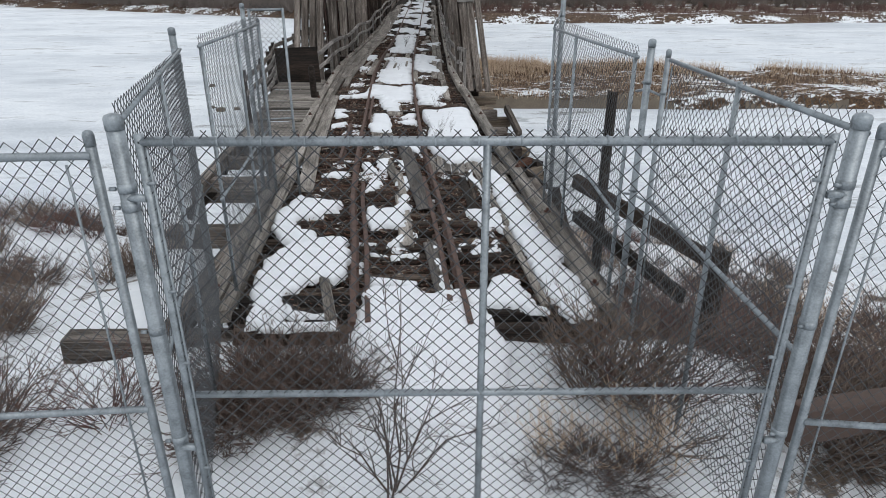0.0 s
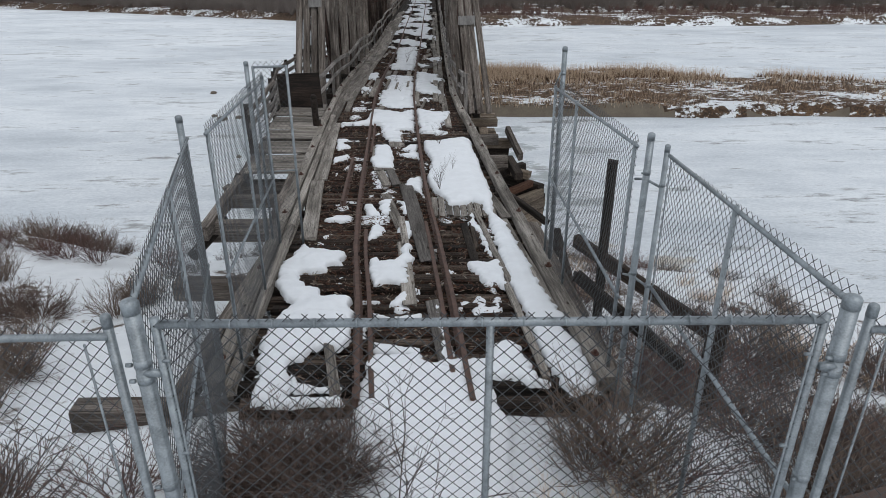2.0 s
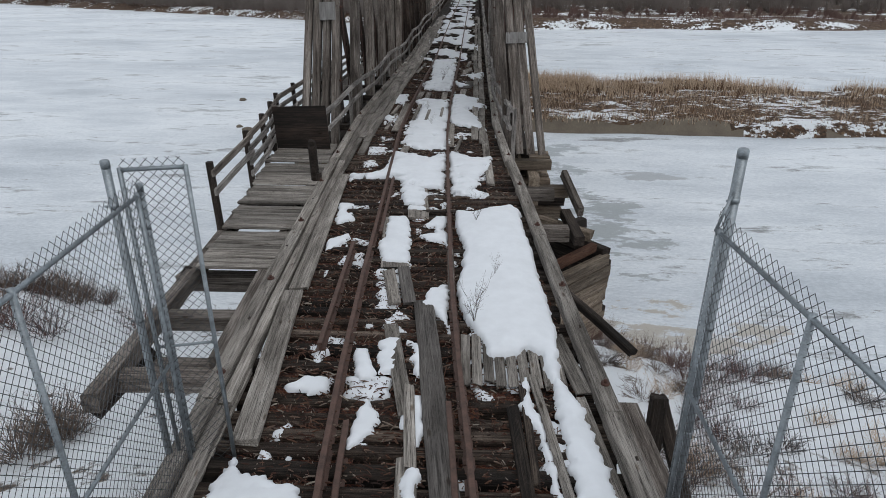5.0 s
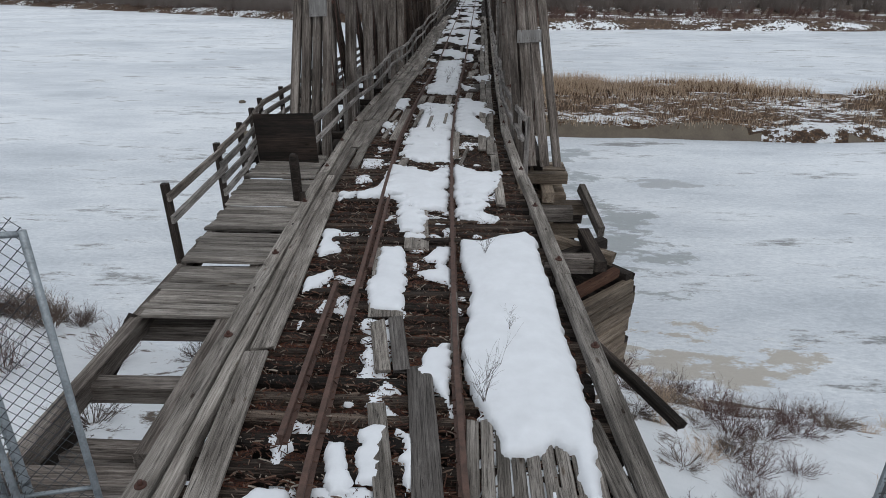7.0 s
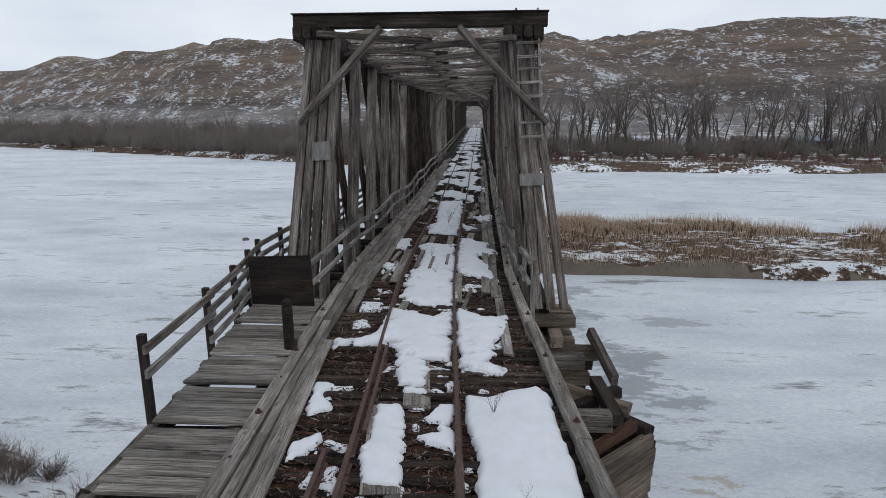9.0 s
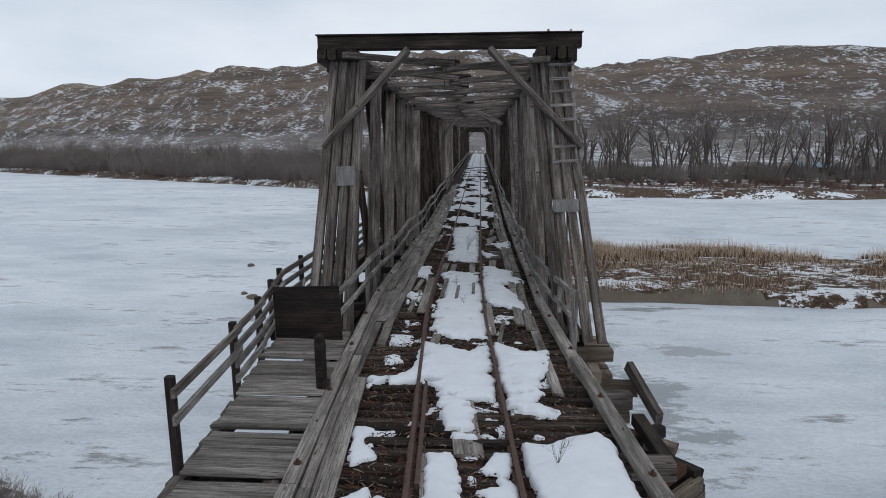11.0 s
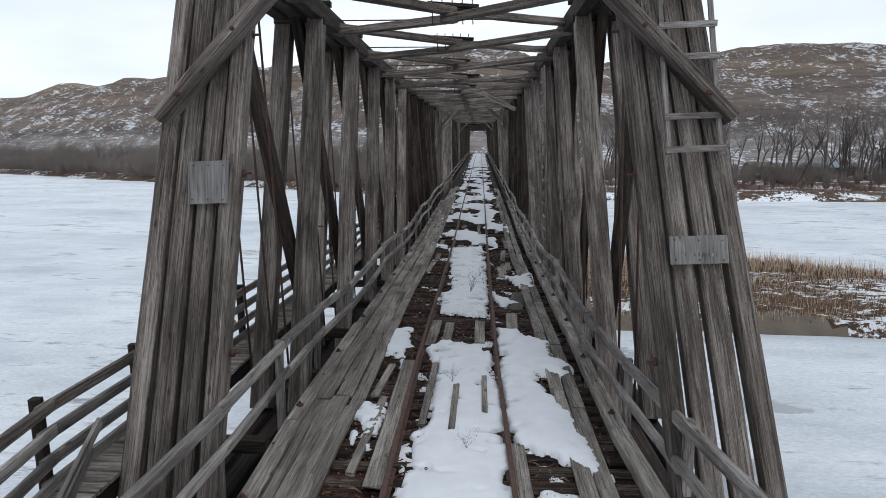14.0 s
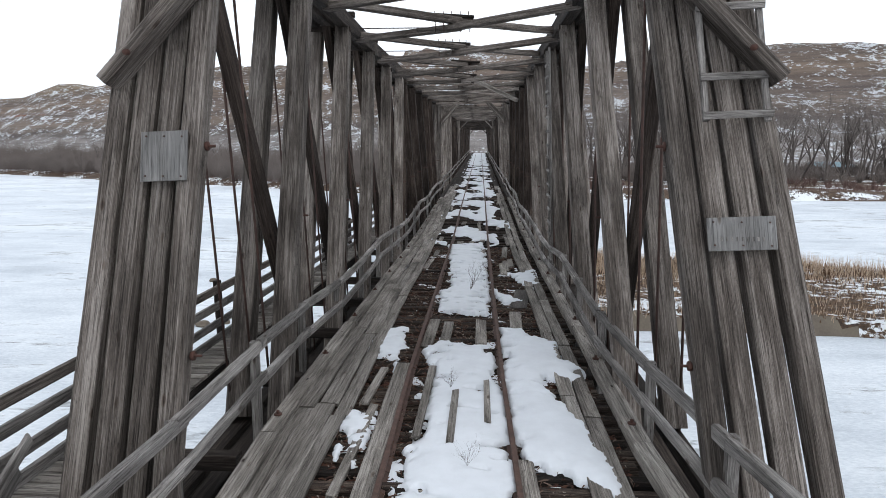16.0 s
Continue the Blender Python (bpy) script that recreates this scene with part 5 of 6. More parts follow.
railing = thing("walkway_railing", (-3.4, 17.3, 0.1), "weathered grey wooden railing along the side walkway", "railing")
POSTS = [(-3.42, 17.35), (-3.62, 20.0), (-3.85, 21.9), (-4.15, 23.6)] + [(-4.4, 25.0 + 1.95 * k) for k in range(23)]
for i, (x, y) in enumerate(POSTS):
    z = 0.05 if y < 24 else 0.1 + rise(y)
    timber("post", (x, y, z - 0.15), (x - 0.02, y - 0.03, 1.36 + rise(y)), 0.12, 0.11, WOOD_DARK, railing, chamfer=0.012, label="dark square post")
for (xa, ya), (xb, yb) in zip(POSTS, POSTS[1:]):
    for k, z in enumerate((1.24, 0.94, 0.63, 0.36) if ya > 19 else (1.16, 0.78)):
        timber("rail", (xa + 0.07, ya - 0.15, z + rise(ya)), (xb + 0.07, yb + 0.1, z + rise(yb) + (0.06 if ya < 20 else 0)), 0.06, 0.14, WOOD_RAILING if k else WOOD_POST, railing, chamfer=0.01, wobble=0.006)

stub = thing("stub_post", (-2.1, 20.0, -0.2), "rounded dark wooden post standing by the walkway", "post")
tube("post", [(-2.08, 20.0, -0.3), (-2.12, 20.05, 1.0), (-2.125, 20.05, 1.1), (-2.13, 20.05, 1.15)], [0.1, 0.1, 0.085, 0.04], WOOD_DARK, stub, 12)
timber("brace", (-2.0, 20.0, 0.35), (-2.0, 19.95, -0.2), 0.1, 0.16, WOOD_DARK, stub)

board = thing("barrier_board", (-3.15, 23.0, 0.05), "dark stained plywood board blocking the walkway", "barrier")
timber("panel", (-3.82, 22.75, 0.73), (-2.32, 22.65, 0.8), 0.03, 1.28, PLY_DARK, board, chamfer=0.004, wobble=0.003)
timber("batten", (-3.88, 22.83, 0.07), (-2.26, 22.73, 0.13), 0.08, 0.1, WOOD_DARK, board)
for x in (-3.8, -2.55):
    timber("post", (x, 22.85, 0.0), (x, 22.87, 1.38), 0.1, 0.1, WOOD_POST, board)
for k, (a, b) in enumerate((((-3.55, 23.3, 0.25), (-3.8, 25.1, 1.05)), ((-3.62, 23.8, 0.25), (-3.82, 24.95, 0.8)))):
    timber("loose_slat", a, b, 0.04, 0.14, WOOD_RAILING, board)

# ---- approach trestle, crib and loose timbers ----
for y, xl, xr, z in ((6.75, -2.95, 3.6, -0.55), (9.8, -2.77, 3.5, -0.33), (13.5, -3.75, 3.3, -0.82), (16.6, -4.05, 3.4, -0.85), (19.4, -2.6, 3.9, -0.85), (22.4, -2.6, 3.9, -0.9)):
    bent = thing("trestle_bent", (mid(y), y, -3), "weathered timber trestle bent under the approach deck", "trestle", "trestle bents")
    timber("cap", (xl, y, z), (xr, y + 0.05, z), 0.32, 0.34, WOOD_POST, bent, chamfer=0.025, wobble=0.01, ragged=0.03)
    for dx in (-1.9, -0.7, 0.7, 1.9):
        x = mid(y) + dx
        tube("pile_post", [(x + dx * 0.15, y, ground_height(x, y) - 0.8), (x, y, z - 0.16)], 0.16, WOOD_DARK, bent, 9)
    timber("sway_brace", (mid(y) - 2.0, y - 0.2, ground_height(mid(y), y) + 0.1), (mid(y) + 2.0, y - 0.2, z - 0.3), 0.08, 0.24, WOOD_DARK, bent)

crib = thing("timber_crib", (4.3, 19.2, -6), "broken crib of stacked squared timbers beside the deck", "timber crib")
c_rng = random.Random(17)
for k in range(9):
    z = -3.18 - 0.39 * k
    e = c_rng.uniform(-0.08, 0.1)
    timber("crib_timber", (3.5, 20.95 - 0.04 * k, z), (5.72 + e, 23.2 + e, z), 0.24, 0.36, WOOD_CRIB, crib, chamfer=0.02, wobble=0.012, ragged=0.05, twist=c_rng.uniform(-3, 3))
    timber("crib_timber", (5.7 + e, 23.15, z + 0.18), (3.9, 25.3, z + 0.18), 0.3, 0.36, WOOD_DARK, crib, chamfer=0.02, ragged=0.04)
timber("crib_timber", (3.75, 21.55, -2.82), (5.3, 23.1, -2.76), 0.22, 0.24, wood("rusty_red_timber", (0.03, 0.014, 0.009), (0.075, 0.034, 0.021), (0.14, 0.078, 0.052), 0.1), crib, "reddish broken timber", ragged=0.08)
timber("crib_timber", (3.73, 24.2, -2.36), (5.3, 23.6, -2.6), 0.3, 0.3, WOOD_CRIB, crib, ragged=0.05)
timber("crib_timber", (4.7, 22.2, -2.2), (4.55, 24.2, -2.1), 0.3, 0.28, WOOD_DARK, crib)
timber("crib_timber", (3.6, 23.1, -2.5), (5.2, 24.4, -2.45), 0.28, 0.3, WOOD_DARK, crib, ragged=0.05)
pile_of = thing("timber_stack", (4.2, 25.8, -4), "stacked dark cap timbers beside the abutment", "timber stack")
for k in range(4):
    timber("stack_timber", (2.7, 25.3 + 0.25 * (k % 2), -1.75 - 0.36 * k), (4.75 - 0.08 * k, 25.3 + 0.25 * (k % 2), -1.75 - 0.36 * k), 0.4, 0.34, WOOD_DARK if k % 2 else WOOD_CRIB, pile_of, chamfer=0.02, ragged=0.03)
timber("stack_timber", (4.62, 25.6, -1.25), (4.98, 23.9, -1.95), 0.18, 0.3, WOOD_POST, pile_of, "tilted grey plank leaning on the stack", ragged=0.04)


def loose(name, a, b, w, h, material, label, up=(0, 0, 1)):
    ob = timber(name, a, b, w, h, material, None, "", 0.02, 0.012, 0.04, up)
    return tagged(ob, label, "timber", "loose timbers round the approach")


loose("loose_timber", (3.45, 16.3, -0.78), (4.42, 14.9, -1.16), 0.15, 0.15, WOOD_DARK, "dark squared timber sticking out from under the deck")
loose("loose_timber", (3.7, 8.88, 0.91), (5.02, 6.8, 0.5), 0.1, 0.22, WOOD_RUDDY_SHADED, "weathered plank sloping down beside the deck")
loose("loose_timber", (3.7, 8.58, 0.46), (4.7, 6.9, 0.0), 0.1, 0.2, WOOD_DARK, "dark plank sloping down beside the deck")
loose("loose_timber", (5.0, 6.75, -0.75), (5.12, 6.95, 0.62), 0.2, 0.2, WOOD_DARK, "short dark timber butt beside the sloping planks")
loose("loose_post", (4.02, 8.4, -1.6), (4.0, 8.4, 2.24), 0.12, 0.12, WOOD_DARK, "leaning dark wooden post beside the fence", (0, 1, 0))
loose("loose_post", (4.05, 12.3, -1.9), (4.2, 12.75, -0.45), 0.2, 0.2, WOOD_DARK, "short dark post stump beside the deck", (0, 1, 0))
loose("loose_post", (4.55, 12.2, -1.7), (4.22, 12.8, -0.5), 0.18, 0.18, WOOD_DARK, "leaning dark prop beside the deck", (0, 1, 0))
loose("loose_timber", (-1.35, 12.4, -0.12), (-1.6, 6.3, -0.35), 0.2, 0.34, WOOD_POST, "long grey side timber along the deck")
loose("loose_timber", (3.55, 12.0, -0.12), (3.95, 6.3, -0.35), 0.3, 0.2, WOOD_POST, "long grey side timber along the deck")
loose("loose_timber", (-2.2, 9.2, -1.5), (-1.4, 6.9, -1.2), 0.2, 0.22, WOOD_DARK, "dark timber lying against the trestle")
loose("loose_timber", (-1.0, 3.6, -0.75), (-0.2, 5.3, -0.5), 0.2, 0.2, WOOD_DARK, "dark timber lying in the snow by the gate")
loose("loose_timber", (4.3, 3.75, 0.6), (7.0, 4.9, 0.05), 0.2, 0.3, plain("rusty_plate", (0.07, 0.042, 0.032), 0.4, 0.8), "dark rusty beam lying in brush by the fence")


# ---- chain-link fence ----
def chain_link(name, corner, across, up, parent, pitch=0.087, r=0.0028, frame_top=0.06):
    """Two families of diagonal wires filling the panel, with twisted ends above the top."""
    corner, across, up = Vector(corner), Vector(across), Vector(up)
    wide, high = across.length, up.length
    ax, uz = across / wide, up / high
    nrm = ax.cross(uz)
    pieces = []

    def wire(p, q, off):
        p3, q3 = corner + ax * p[0] + uz * p[1] + nrm * off, corner + ax * q[0] + uz * q[1] + nrm * off
        d = (q3 - p3).normalized()
        a = nrm * r
        b = d.cross(nrm) * r
        v = [p3 + a, p3 + b, p3 - a, p3 - b, q3 + a, q3 + b, q3 - a, q3 - b]
        pieces.append((v, [(0, 1, 5, 4), (1, 2, 6, 5), (2, 3, 7, 6), (3, 0, 4, 7)]))

    n = int((wide + high) / pitch) + 1
    rise_to = high + frame_top
    for k in range(n):
        s = k * pitch
        # rising to the side
        x0, z0 = (s - high, 0.0)
        lo = max(0.0, -x0)
        hi = min(rise_to, wide - x0)
        if hi > lo:
            wire((x0 + lo, lo), (x0 + hi, hi), r * 1.3)
        x1 = s
        lo = max(0.0, x1 - wide)
        hi = min(rise_to, x1)
        if hi > lo:
            wire((x1 - lo, lo), (x1 - hi, hi), -r * 1.3)
    at = corner
    v, f = joined(pieces)
    ob = new(name, mesh_of(name, [p - at for p in v], f, WIRE))
    under(ob, parent, Matrix.Translation(at))
    return tagged(ob, "galvanised diamond wire mesh")


def fence_post(name, x, y, z0, z1, r, label):
    p = thing(name, (x, y, z0), label, "fence post", "fence posts")
    tube("post", [(x, y, z0), (x, y, z1)], r, GALV, p, 14)
    tube("cap", [(x, y, z1 - 0.05), (x, y, z1 + 0.005), (x, y, z1 + 0.02), (x, y, z1 + 0.028)], [r * 1.06, r * 1.07, r * 0.85, r * 0.3], GALV, p, 14)
    return p


def collar(p, x, y, z, r):
    band = tube("clamp", [(x, y, z - 0.022), (x, y, z + 0.022)], r * 1.1, GALV, p, 12)
    tube("clamp_bolt", [(x - r * 1.0, y - 0.03, z), (x - r * 1.7, y - 0.03, z)], 0.012, GALV, band, 6)


# the gate across the end of the deck
gate = thing("chain_link_gate", (1.88, 3.0, 0.05), "closed galvanised chain-link gate across the end of the deck", "gate")
for name, a, b in (("top_rail", (0.19, 3, 2.955), (3.57, 3, 2.945)), ("middle_rail", (0.19, 3, 1.475), (3.57, 3, 1.465)), ("bottom_rail", (0.19, 3, 0.08), (3.57, 3, 0.08)),
                   ("hinge_stile", (0.19, 3, 0.05), (0.19, 3, 2.99)), ("latch_stile", (3.57, 3, 0.05), (3.57, 3, 2.98)), ("middle_stile", (1.87, 3, 0.08), (1.87, 3, 2.95))):
    tube(name, [a, b], 0.024 if "middle" not in name else 0.021, GALV, gate, 12)
for x in (0.225, 3.535):
    bar = tube("tension_bar", [(x, 2.985, 0.1), (x, 2.985, 2.92)], 0.007, GALV, gate, 6)
    for z in (0.5, 0.95, 1.7, 2.15, 2.75):
        tube("tension_band", [(x - 0.03, 2.985, z), (x + 0.01, 2.985, z)], 0.011, GALV, bar, 6)
chain_link("wire_mesh", (0.2, 2.99, 0.08), (3.36, 0, 0), (0, 0, 2.87), gate)
for k in range(16):
    tube("tie_wire", [(0.35 + 0.21 * k, 3.0, 2.952), (0.36 + 0.21 * k, 3.0, 2.952)], 0.027, GALV, gate, 10)

for x, z1, r, lab in ((0.075, 3.06, 0.043, "thick galvanised gate post with hinges"), (3.70, 3.05, 0.043, "thick galvanised gate post with latch")):
    p = fence_post("gate_post", x, 3.02, -0.9, z1, r, lab)
    for z in (2.72, 2.62, 1.9, 1.15):
        collar(p, x, 3.02, z, r)
    tube("hinge_arm", [(x, 3.0, 2.67), (x + (0.1 if x < 1 else -0.1), 2.99, 2.67)], 0.022, GALV, p, 8)
    tube("hinge_arm", [(x, 3.0, 1.1), (x + (0.1 if x < 1 else -0.1), 2.99, 1.1)], 0.022, GALV, p, 8)
for x, z1 in ((-0.06, 2.98), (3.82, 3.0), (-2.9, 2.95), (6.6, 2.95)):
    fence_post("wing_post", x, 3.02, -1.6, z1, 0.026, "slim galvanised fence post")


def panel(name, a, b, z0a, z1a, z0b, z1b, label, rails=((0.98, 0.019),), mids=(), brace=None):
    """A fence panel between two points of the plan; bottoms and tops at both ends."""
    p = thing(name, (a[0], a[1], z0a), label, "fence", "chain-link fence panels")
    A, B = Vector((a[0], a[1], 0)), Vector((b[0], b[1], 0))

    def at(t, h):
        q = A.lerp(B, t)
        lo, hi = z0a + (z0b - z0a) * t, z1a + (z1b - z1a) * t
        return Vector((q.x, q.y, lo + (hi - lo) * h))

    for h, r in rails:
        tube("rail", [at(0, h), at(1, h)], r, GALV, p, 10)
    for t in mids:
        tube("line_post", [at(t, -0.05), at(t, 0.995)], 0.022, GALV, p, 10)
    if brace:
        tube("brace", [at(*brace[0]), at(*brace[1])], 0.02, GALV, p, 10, "diagonal brace rail")
    ob = chain_link("wire_mesh", at(0, 0), at(1, 0) - at(0, 0), at(0, 1) - at(0, 0), p, r=0.0025)
    # slope of the top is taken up by shearing the mesh
    for t in (0.02, 0.98):
        tube("tension_bar", [at(t, 0.02), at(t, 0.97)], 0.007, GALV, p, 6)
    return p


panel("chain_link_fence", (-0.06, 3.0), (-6.5, 3.1), 0.0, 2.93, -0.6, 2.8, "chain-link wing fence beside the gate", ((0.985, 0.021), (0.47, 0.021)), (0.45,))
panel("chain_link_fence", (3.82, 3.0), (9.0, 2.9), 0.0, 2.93, -0.6, 2.8, "chain-link wing fence beside the gate", ((0.985, 0.021), (0.42, 0.021)), (0.55,))
panel("chain_link_fence", (3.8, 3.1), (3.86, 6.1), 0.0, 3.0, -0.1, 3.0, "chain-link side fence along the deck", ((0.985, 0.019), (0.53, 0.019)), (0.5,))
panel("chain_link_fence", (3.69, 6.55), (3.5, 10.25), -0.3, 2.98, -0.25, 2.98, "chain-link side fence along the deck", ((0.985, 0.019),), (0.02, 0.64, 0.98), ((1.0, 0.54), (0.0, 0.45)))
panel("chain_link_fence", (3.5, 10.25), (3.63, 10.38), -0.25, 3.04, -0.25, 3.3, "narrow chain-link return strip at the end post", ((0.97, 0.012),), ())
panel("chain_link_fence", (0.02, 3.15), (-0.98, 6.75), 0.0, 3.05, -0.1, 3.04, "chain-link side fence along the deck", ((0.985, 0.019), (0.52, 0.019)), (0.5,))
panel("chain_link_fence", (-0.82, 6.85), (-1.18, 10.74), -0.2, 3.06, -0.2, 3.02, "chain-link side fence along the deck", ((0.985, 0.019), (0.47, 0.019)), (0.02, 0.52, 0.98))
panel("chain_link_fence", (-1.31, 10.72), (-0.8, 10.85), -0.35, 3.22, -0.35, 3.22, "narrow chain-link end gate standing open by the deck", ((0.99, 0.019), (0.5, 0.014), (0.03, 0.019)), (0.0, 1.0))
for x, y, z1, r, lab in ((-1.1, 6.92, 3.17, 0.036, "galvanised fence post at a panel joint"), (3.74, 6.33, 3.1, 0.036, "galvanised fence post with chained latch"),
                         (3.86, 6.18, 3.02, 0.026, "slim galvanised fence post"), (-1.4, 10.68, 3.26, 0.037, "thick galvanised end post of the fence"), (3.65, 10.4, 3.5, 0.04, "thick galvanised end post of the fence"), (-1.2, 10.78, 3.03, 0.028, "slim galvanised fence post")):
    p = fence_post("fence_post", x, y, -1.2, z1, r, lab)
    for z in (z1 - 0.38, z1 - 1.5, z1 - 2.6):
        collar(p, x, y, z, r)
latch = thing("latch_chain", (3.8, 6.25, 2.3), "short steel latch rods joining two fence posts", "latch")
for z in (2.6, 1.5):
    tube("latch_rod", [(3.69, 6.5, z), (3.74, 6.33, z + 0.05), (3.86, 6.18, z)], 0.014, GALV, latch, 6)


# ---- plants ----
def branches(rng, n, height, spread, twig, upright=0.5, forks=2, base=0.1, sides=3):
    """Thin stems fanning from the root, each forking."""
    pieces = []

    def stem(p, d, ln, r, level):
        pts, rad = [p.copy()], [r]
        q = p.copy()
        k = 3 if level == 0 else 2
        for i in range(k):
            d = (d + Vector((rng.gauss(0, 0.16), rng.gauss(0, 0.16), rng.gauss(0.03, 0.1)))).normalized()
            q = q + d * (ln / k)
            pts.append(q.copy())
            rad.append(r * (1 - 0.55 * (i + 1) / k))
        pieces.append(tube_geometry(pts, rad, sides, False))
        if level < forks:
            for c in range(rng.choice((2, 3, 3, 4))):
                i = rng.randint(1, k)
                e = (d + Vector((rng.gauss(0, 0.5), rng.gauss(0, 0.5), rng.gauss(0.12, 0.3)))).normalized()
                stem(pts[i], e, ln * rng.uniform(0.35, 0.65), r * 0.62, level + 1)

    for i in range(n):
        a = rng.uniform(0, 2 * math.pi)
        s = spread * math.sqrt(rng.random())
        root = Vector((math.cos(a), math.sin(a), 0)) * base * rng.random()
        d = Vector((math.cos(a) * s, math.sin(a) * s, upright + 0.4 * rng.random())).normalized()
        stem(root, d, height * rng.uniform(0.6, 1.0), twig, 0)
    return joined(pieces)


def shrub_mesh(name, seed, n, height, spread, twig, material, forks=2, upright=0.6, base=0.15):
    v, f = branches(random.Random(seed), n, height, spread, twig, upright, forks, base)
    return mesh_of(name, v, f, material)


TWIG_MOUND = plain("mound_twigs", (0.15, 0.105, 0.088), 0.4, 0.9, 0.0, 9.0, (0.035, 0.025, 0.021), 0.0)
SHRUBS = [shrub_mesh("sagebrush", 1, 46, 0.75, 1.2, 0.0085, TWIG, 2, 0.45, 0.3), shrub_mesh("sagebrush", 2, 55, 0.6, 1.4, 0.0095, TWIG_DARK, 2, 0.35, 0.35),
          shrub_mesh("sagebrush", 3, 40, 0.9, 0.9, 0.0085, TWIG_RED, 2, 0.6, 0.3), shrub_mesh("sagebrush", 4, 48, 0.7, 0.8, 0.006, STRAW, 1, 0.8, 0.3),
          shrub_mesh("sagebrush", 5, 110, 0.62, 1.5, 0.011, TWIG_MOUND, 2, 0.4, 0.45), shrub_mesh("sagebrush", 6, 70, 0.8, 0.9, 0.0095, TWIG, 2, 0.7, 0.34)]
LABELS = ["leafless grey-brown sagebrush standing in snow", "low dark leafless brush standing in snow", "leafless reddish willow brush standing in snow", "tuft of dry straw-coloured grass and stems", "dense dark mound of leafless brush in snow", "dense grey-brown leafless brush standing in snow"]


def plant(kind, x, y, size=1.0, z=None, turn=0.0):
    ob = new(("sagebrush", "brush", "willow_brush", "grass_tuft", "brush", "sagebrush")[kind], SHRUBS[kind])
    ob.matrix_basis = Matrix.Translation((x, y, (ground_height(x, y) if z is None else z) - 0.04)) @ Matrix.Rotation(turn, 4, "Z") @ Matrix.Diagonal((size, size, size * 0.95, 1))
    return tagged(ob, LABELS[kind], "grass" if kind == 3 else "shrub", "brush on the bank")


p_rng = random.Random(77)
# brush between the gate and the deck end
for x, y, size in ((0.0, 5.5, 0.9), (-0.4, 5.35, 0.9), (0.4, 5.25, 0.8), (-0.1, 5.0, 0.8), (0.65, 5.5, 0.7), (-0.4, 4.8, 0.7)):
    plant(4, x, y, size, None, p_rng.uniform(0, 6))
for kind, x, y, size in ((5, 3.55, 5.5, 1.15), (2, 3.85, 5.2, 0.95), (5, 3.2, 5.4, 0.7), (4, 3.0, 4.35, 0.5), (4, 3.3, 4.2, 0.45), (3, 3.5, 4.4, 0.9), (3, 2.75, 4.6, 0.7), (0, 3.75, 4.6, 0.75), (1, 2.6, 4.3, 0.5)):
    plant(kind, x, y, size, None, p_rng.uniform(0, 6))


# thick clusters on both banks
def cluster(x, y, n, wide, kinds):
    for k in range(n):
        px, py = x + p_rng.gauss(0, wide), y + p_rng.gauss(0, wide)
        low = 0.55 if px > 4.5 and py > 12 else 1.0
        plant(p_rng.choice(kinds), px, py, low * p_rng.uniform(0.75, 1.2), None, p_rng.uniform(0, 6))


for x, y, n, wide in ((-16, 25, 5, 1.2), (-14, 27.5, 4, 1.2), (-10.3, 15.8, 7, 1.3), (-6.6, 10.2, 2, 0.3), (-7.2, 12, 1, 0.3), (-5.6, 8.6, 1, 0.3), (-3.0, 5.0, 1, 0.2)):
    cluster(x, y, n, wide, (4, 5))
for x, y, n, wide in ((-12.4, 21.9, 6, 1.3), (-6.2, 14.8, 3, 0.4), (-1.7, 5.1, 1, 0.2), (-3.0, 12.6, 1, 0.3)):
    cluster(x, y, n, wide, (5, 2))
for x, y, n, wide in ((5.4, 4.5, 2, 0.3), (6.9, 9.6, 4, 0.7), (7.4, 7.8, 2, 0.5), (9.0, 10.5, 5, 1.4), (10.2, 15.6, 3, 1.0), (6.2, 5.6, 3, 0.5)):
    cluster(x, y, n, wide, (4, 5))
for x, y, n, wide in ((5.3, 13.6, 3, 0.5), (6.3, 15.4, 3, 0.6), (4.9, 15.2, 2, 0.3), (9.0, 13.2, 4, 1.2), (6.3, 18.2, 2, 0.3), (5.6, 10.6, 3, 0.4), (5.2, 8.2, 3, 0.4)):
    cluster(x, y, n, wide, (0, 2, 1))
for x, y, n, wide in ((7.6, 20.6, 3, 0.5), (10, 19, 3, 1.5)):
    cluster(x, y, n, wide, (0, 3))
young = new("bare_sapling", shrub_mesh("bare_sapling", 9, 7, 1.25, 0.75, 0.012, TWIG_DARK, 3, 1.0, 0.05))
young.matrix_basis = Matrix.Translation((1.25, 4.0, ground_height(1.25, 4.0) - 0.05))
tagged(young, "leafless dark sapling growing through the snow by the gate", "shrub", "brush on the bank")
for k in range(130):
    side = p_rng.choice((-1, 1, 1))
    x = -1.9 - 13 * p_rng.random() ** 1.3 if side < 0 else 4.7 + 12 * p_rng.random() ** 1.2
    y = p_rng.uniform(2.0, 25)
    if (side < 0 and y < 11) or (side > 0 and x < 9 and y > 13 and p_rng.random() < 0.75) or ground_height(x, y) < ICE_Z + 0.25 or (wobbly(x, y, 0.35, 13.0) < -0.05 and p_rng.random() < 0.75):
        continue
    kind = p_rng.choice((0, 0, 2, 3, 3) if side > 0 else (0, 0, 1, 1, 2))
    plant(kind, x, y, p_rng.uniform(0.7, 1.35) * (0.6 if x > 4.5 and y > 12 else 1.0), None, p_rng.uniform(0, 6))
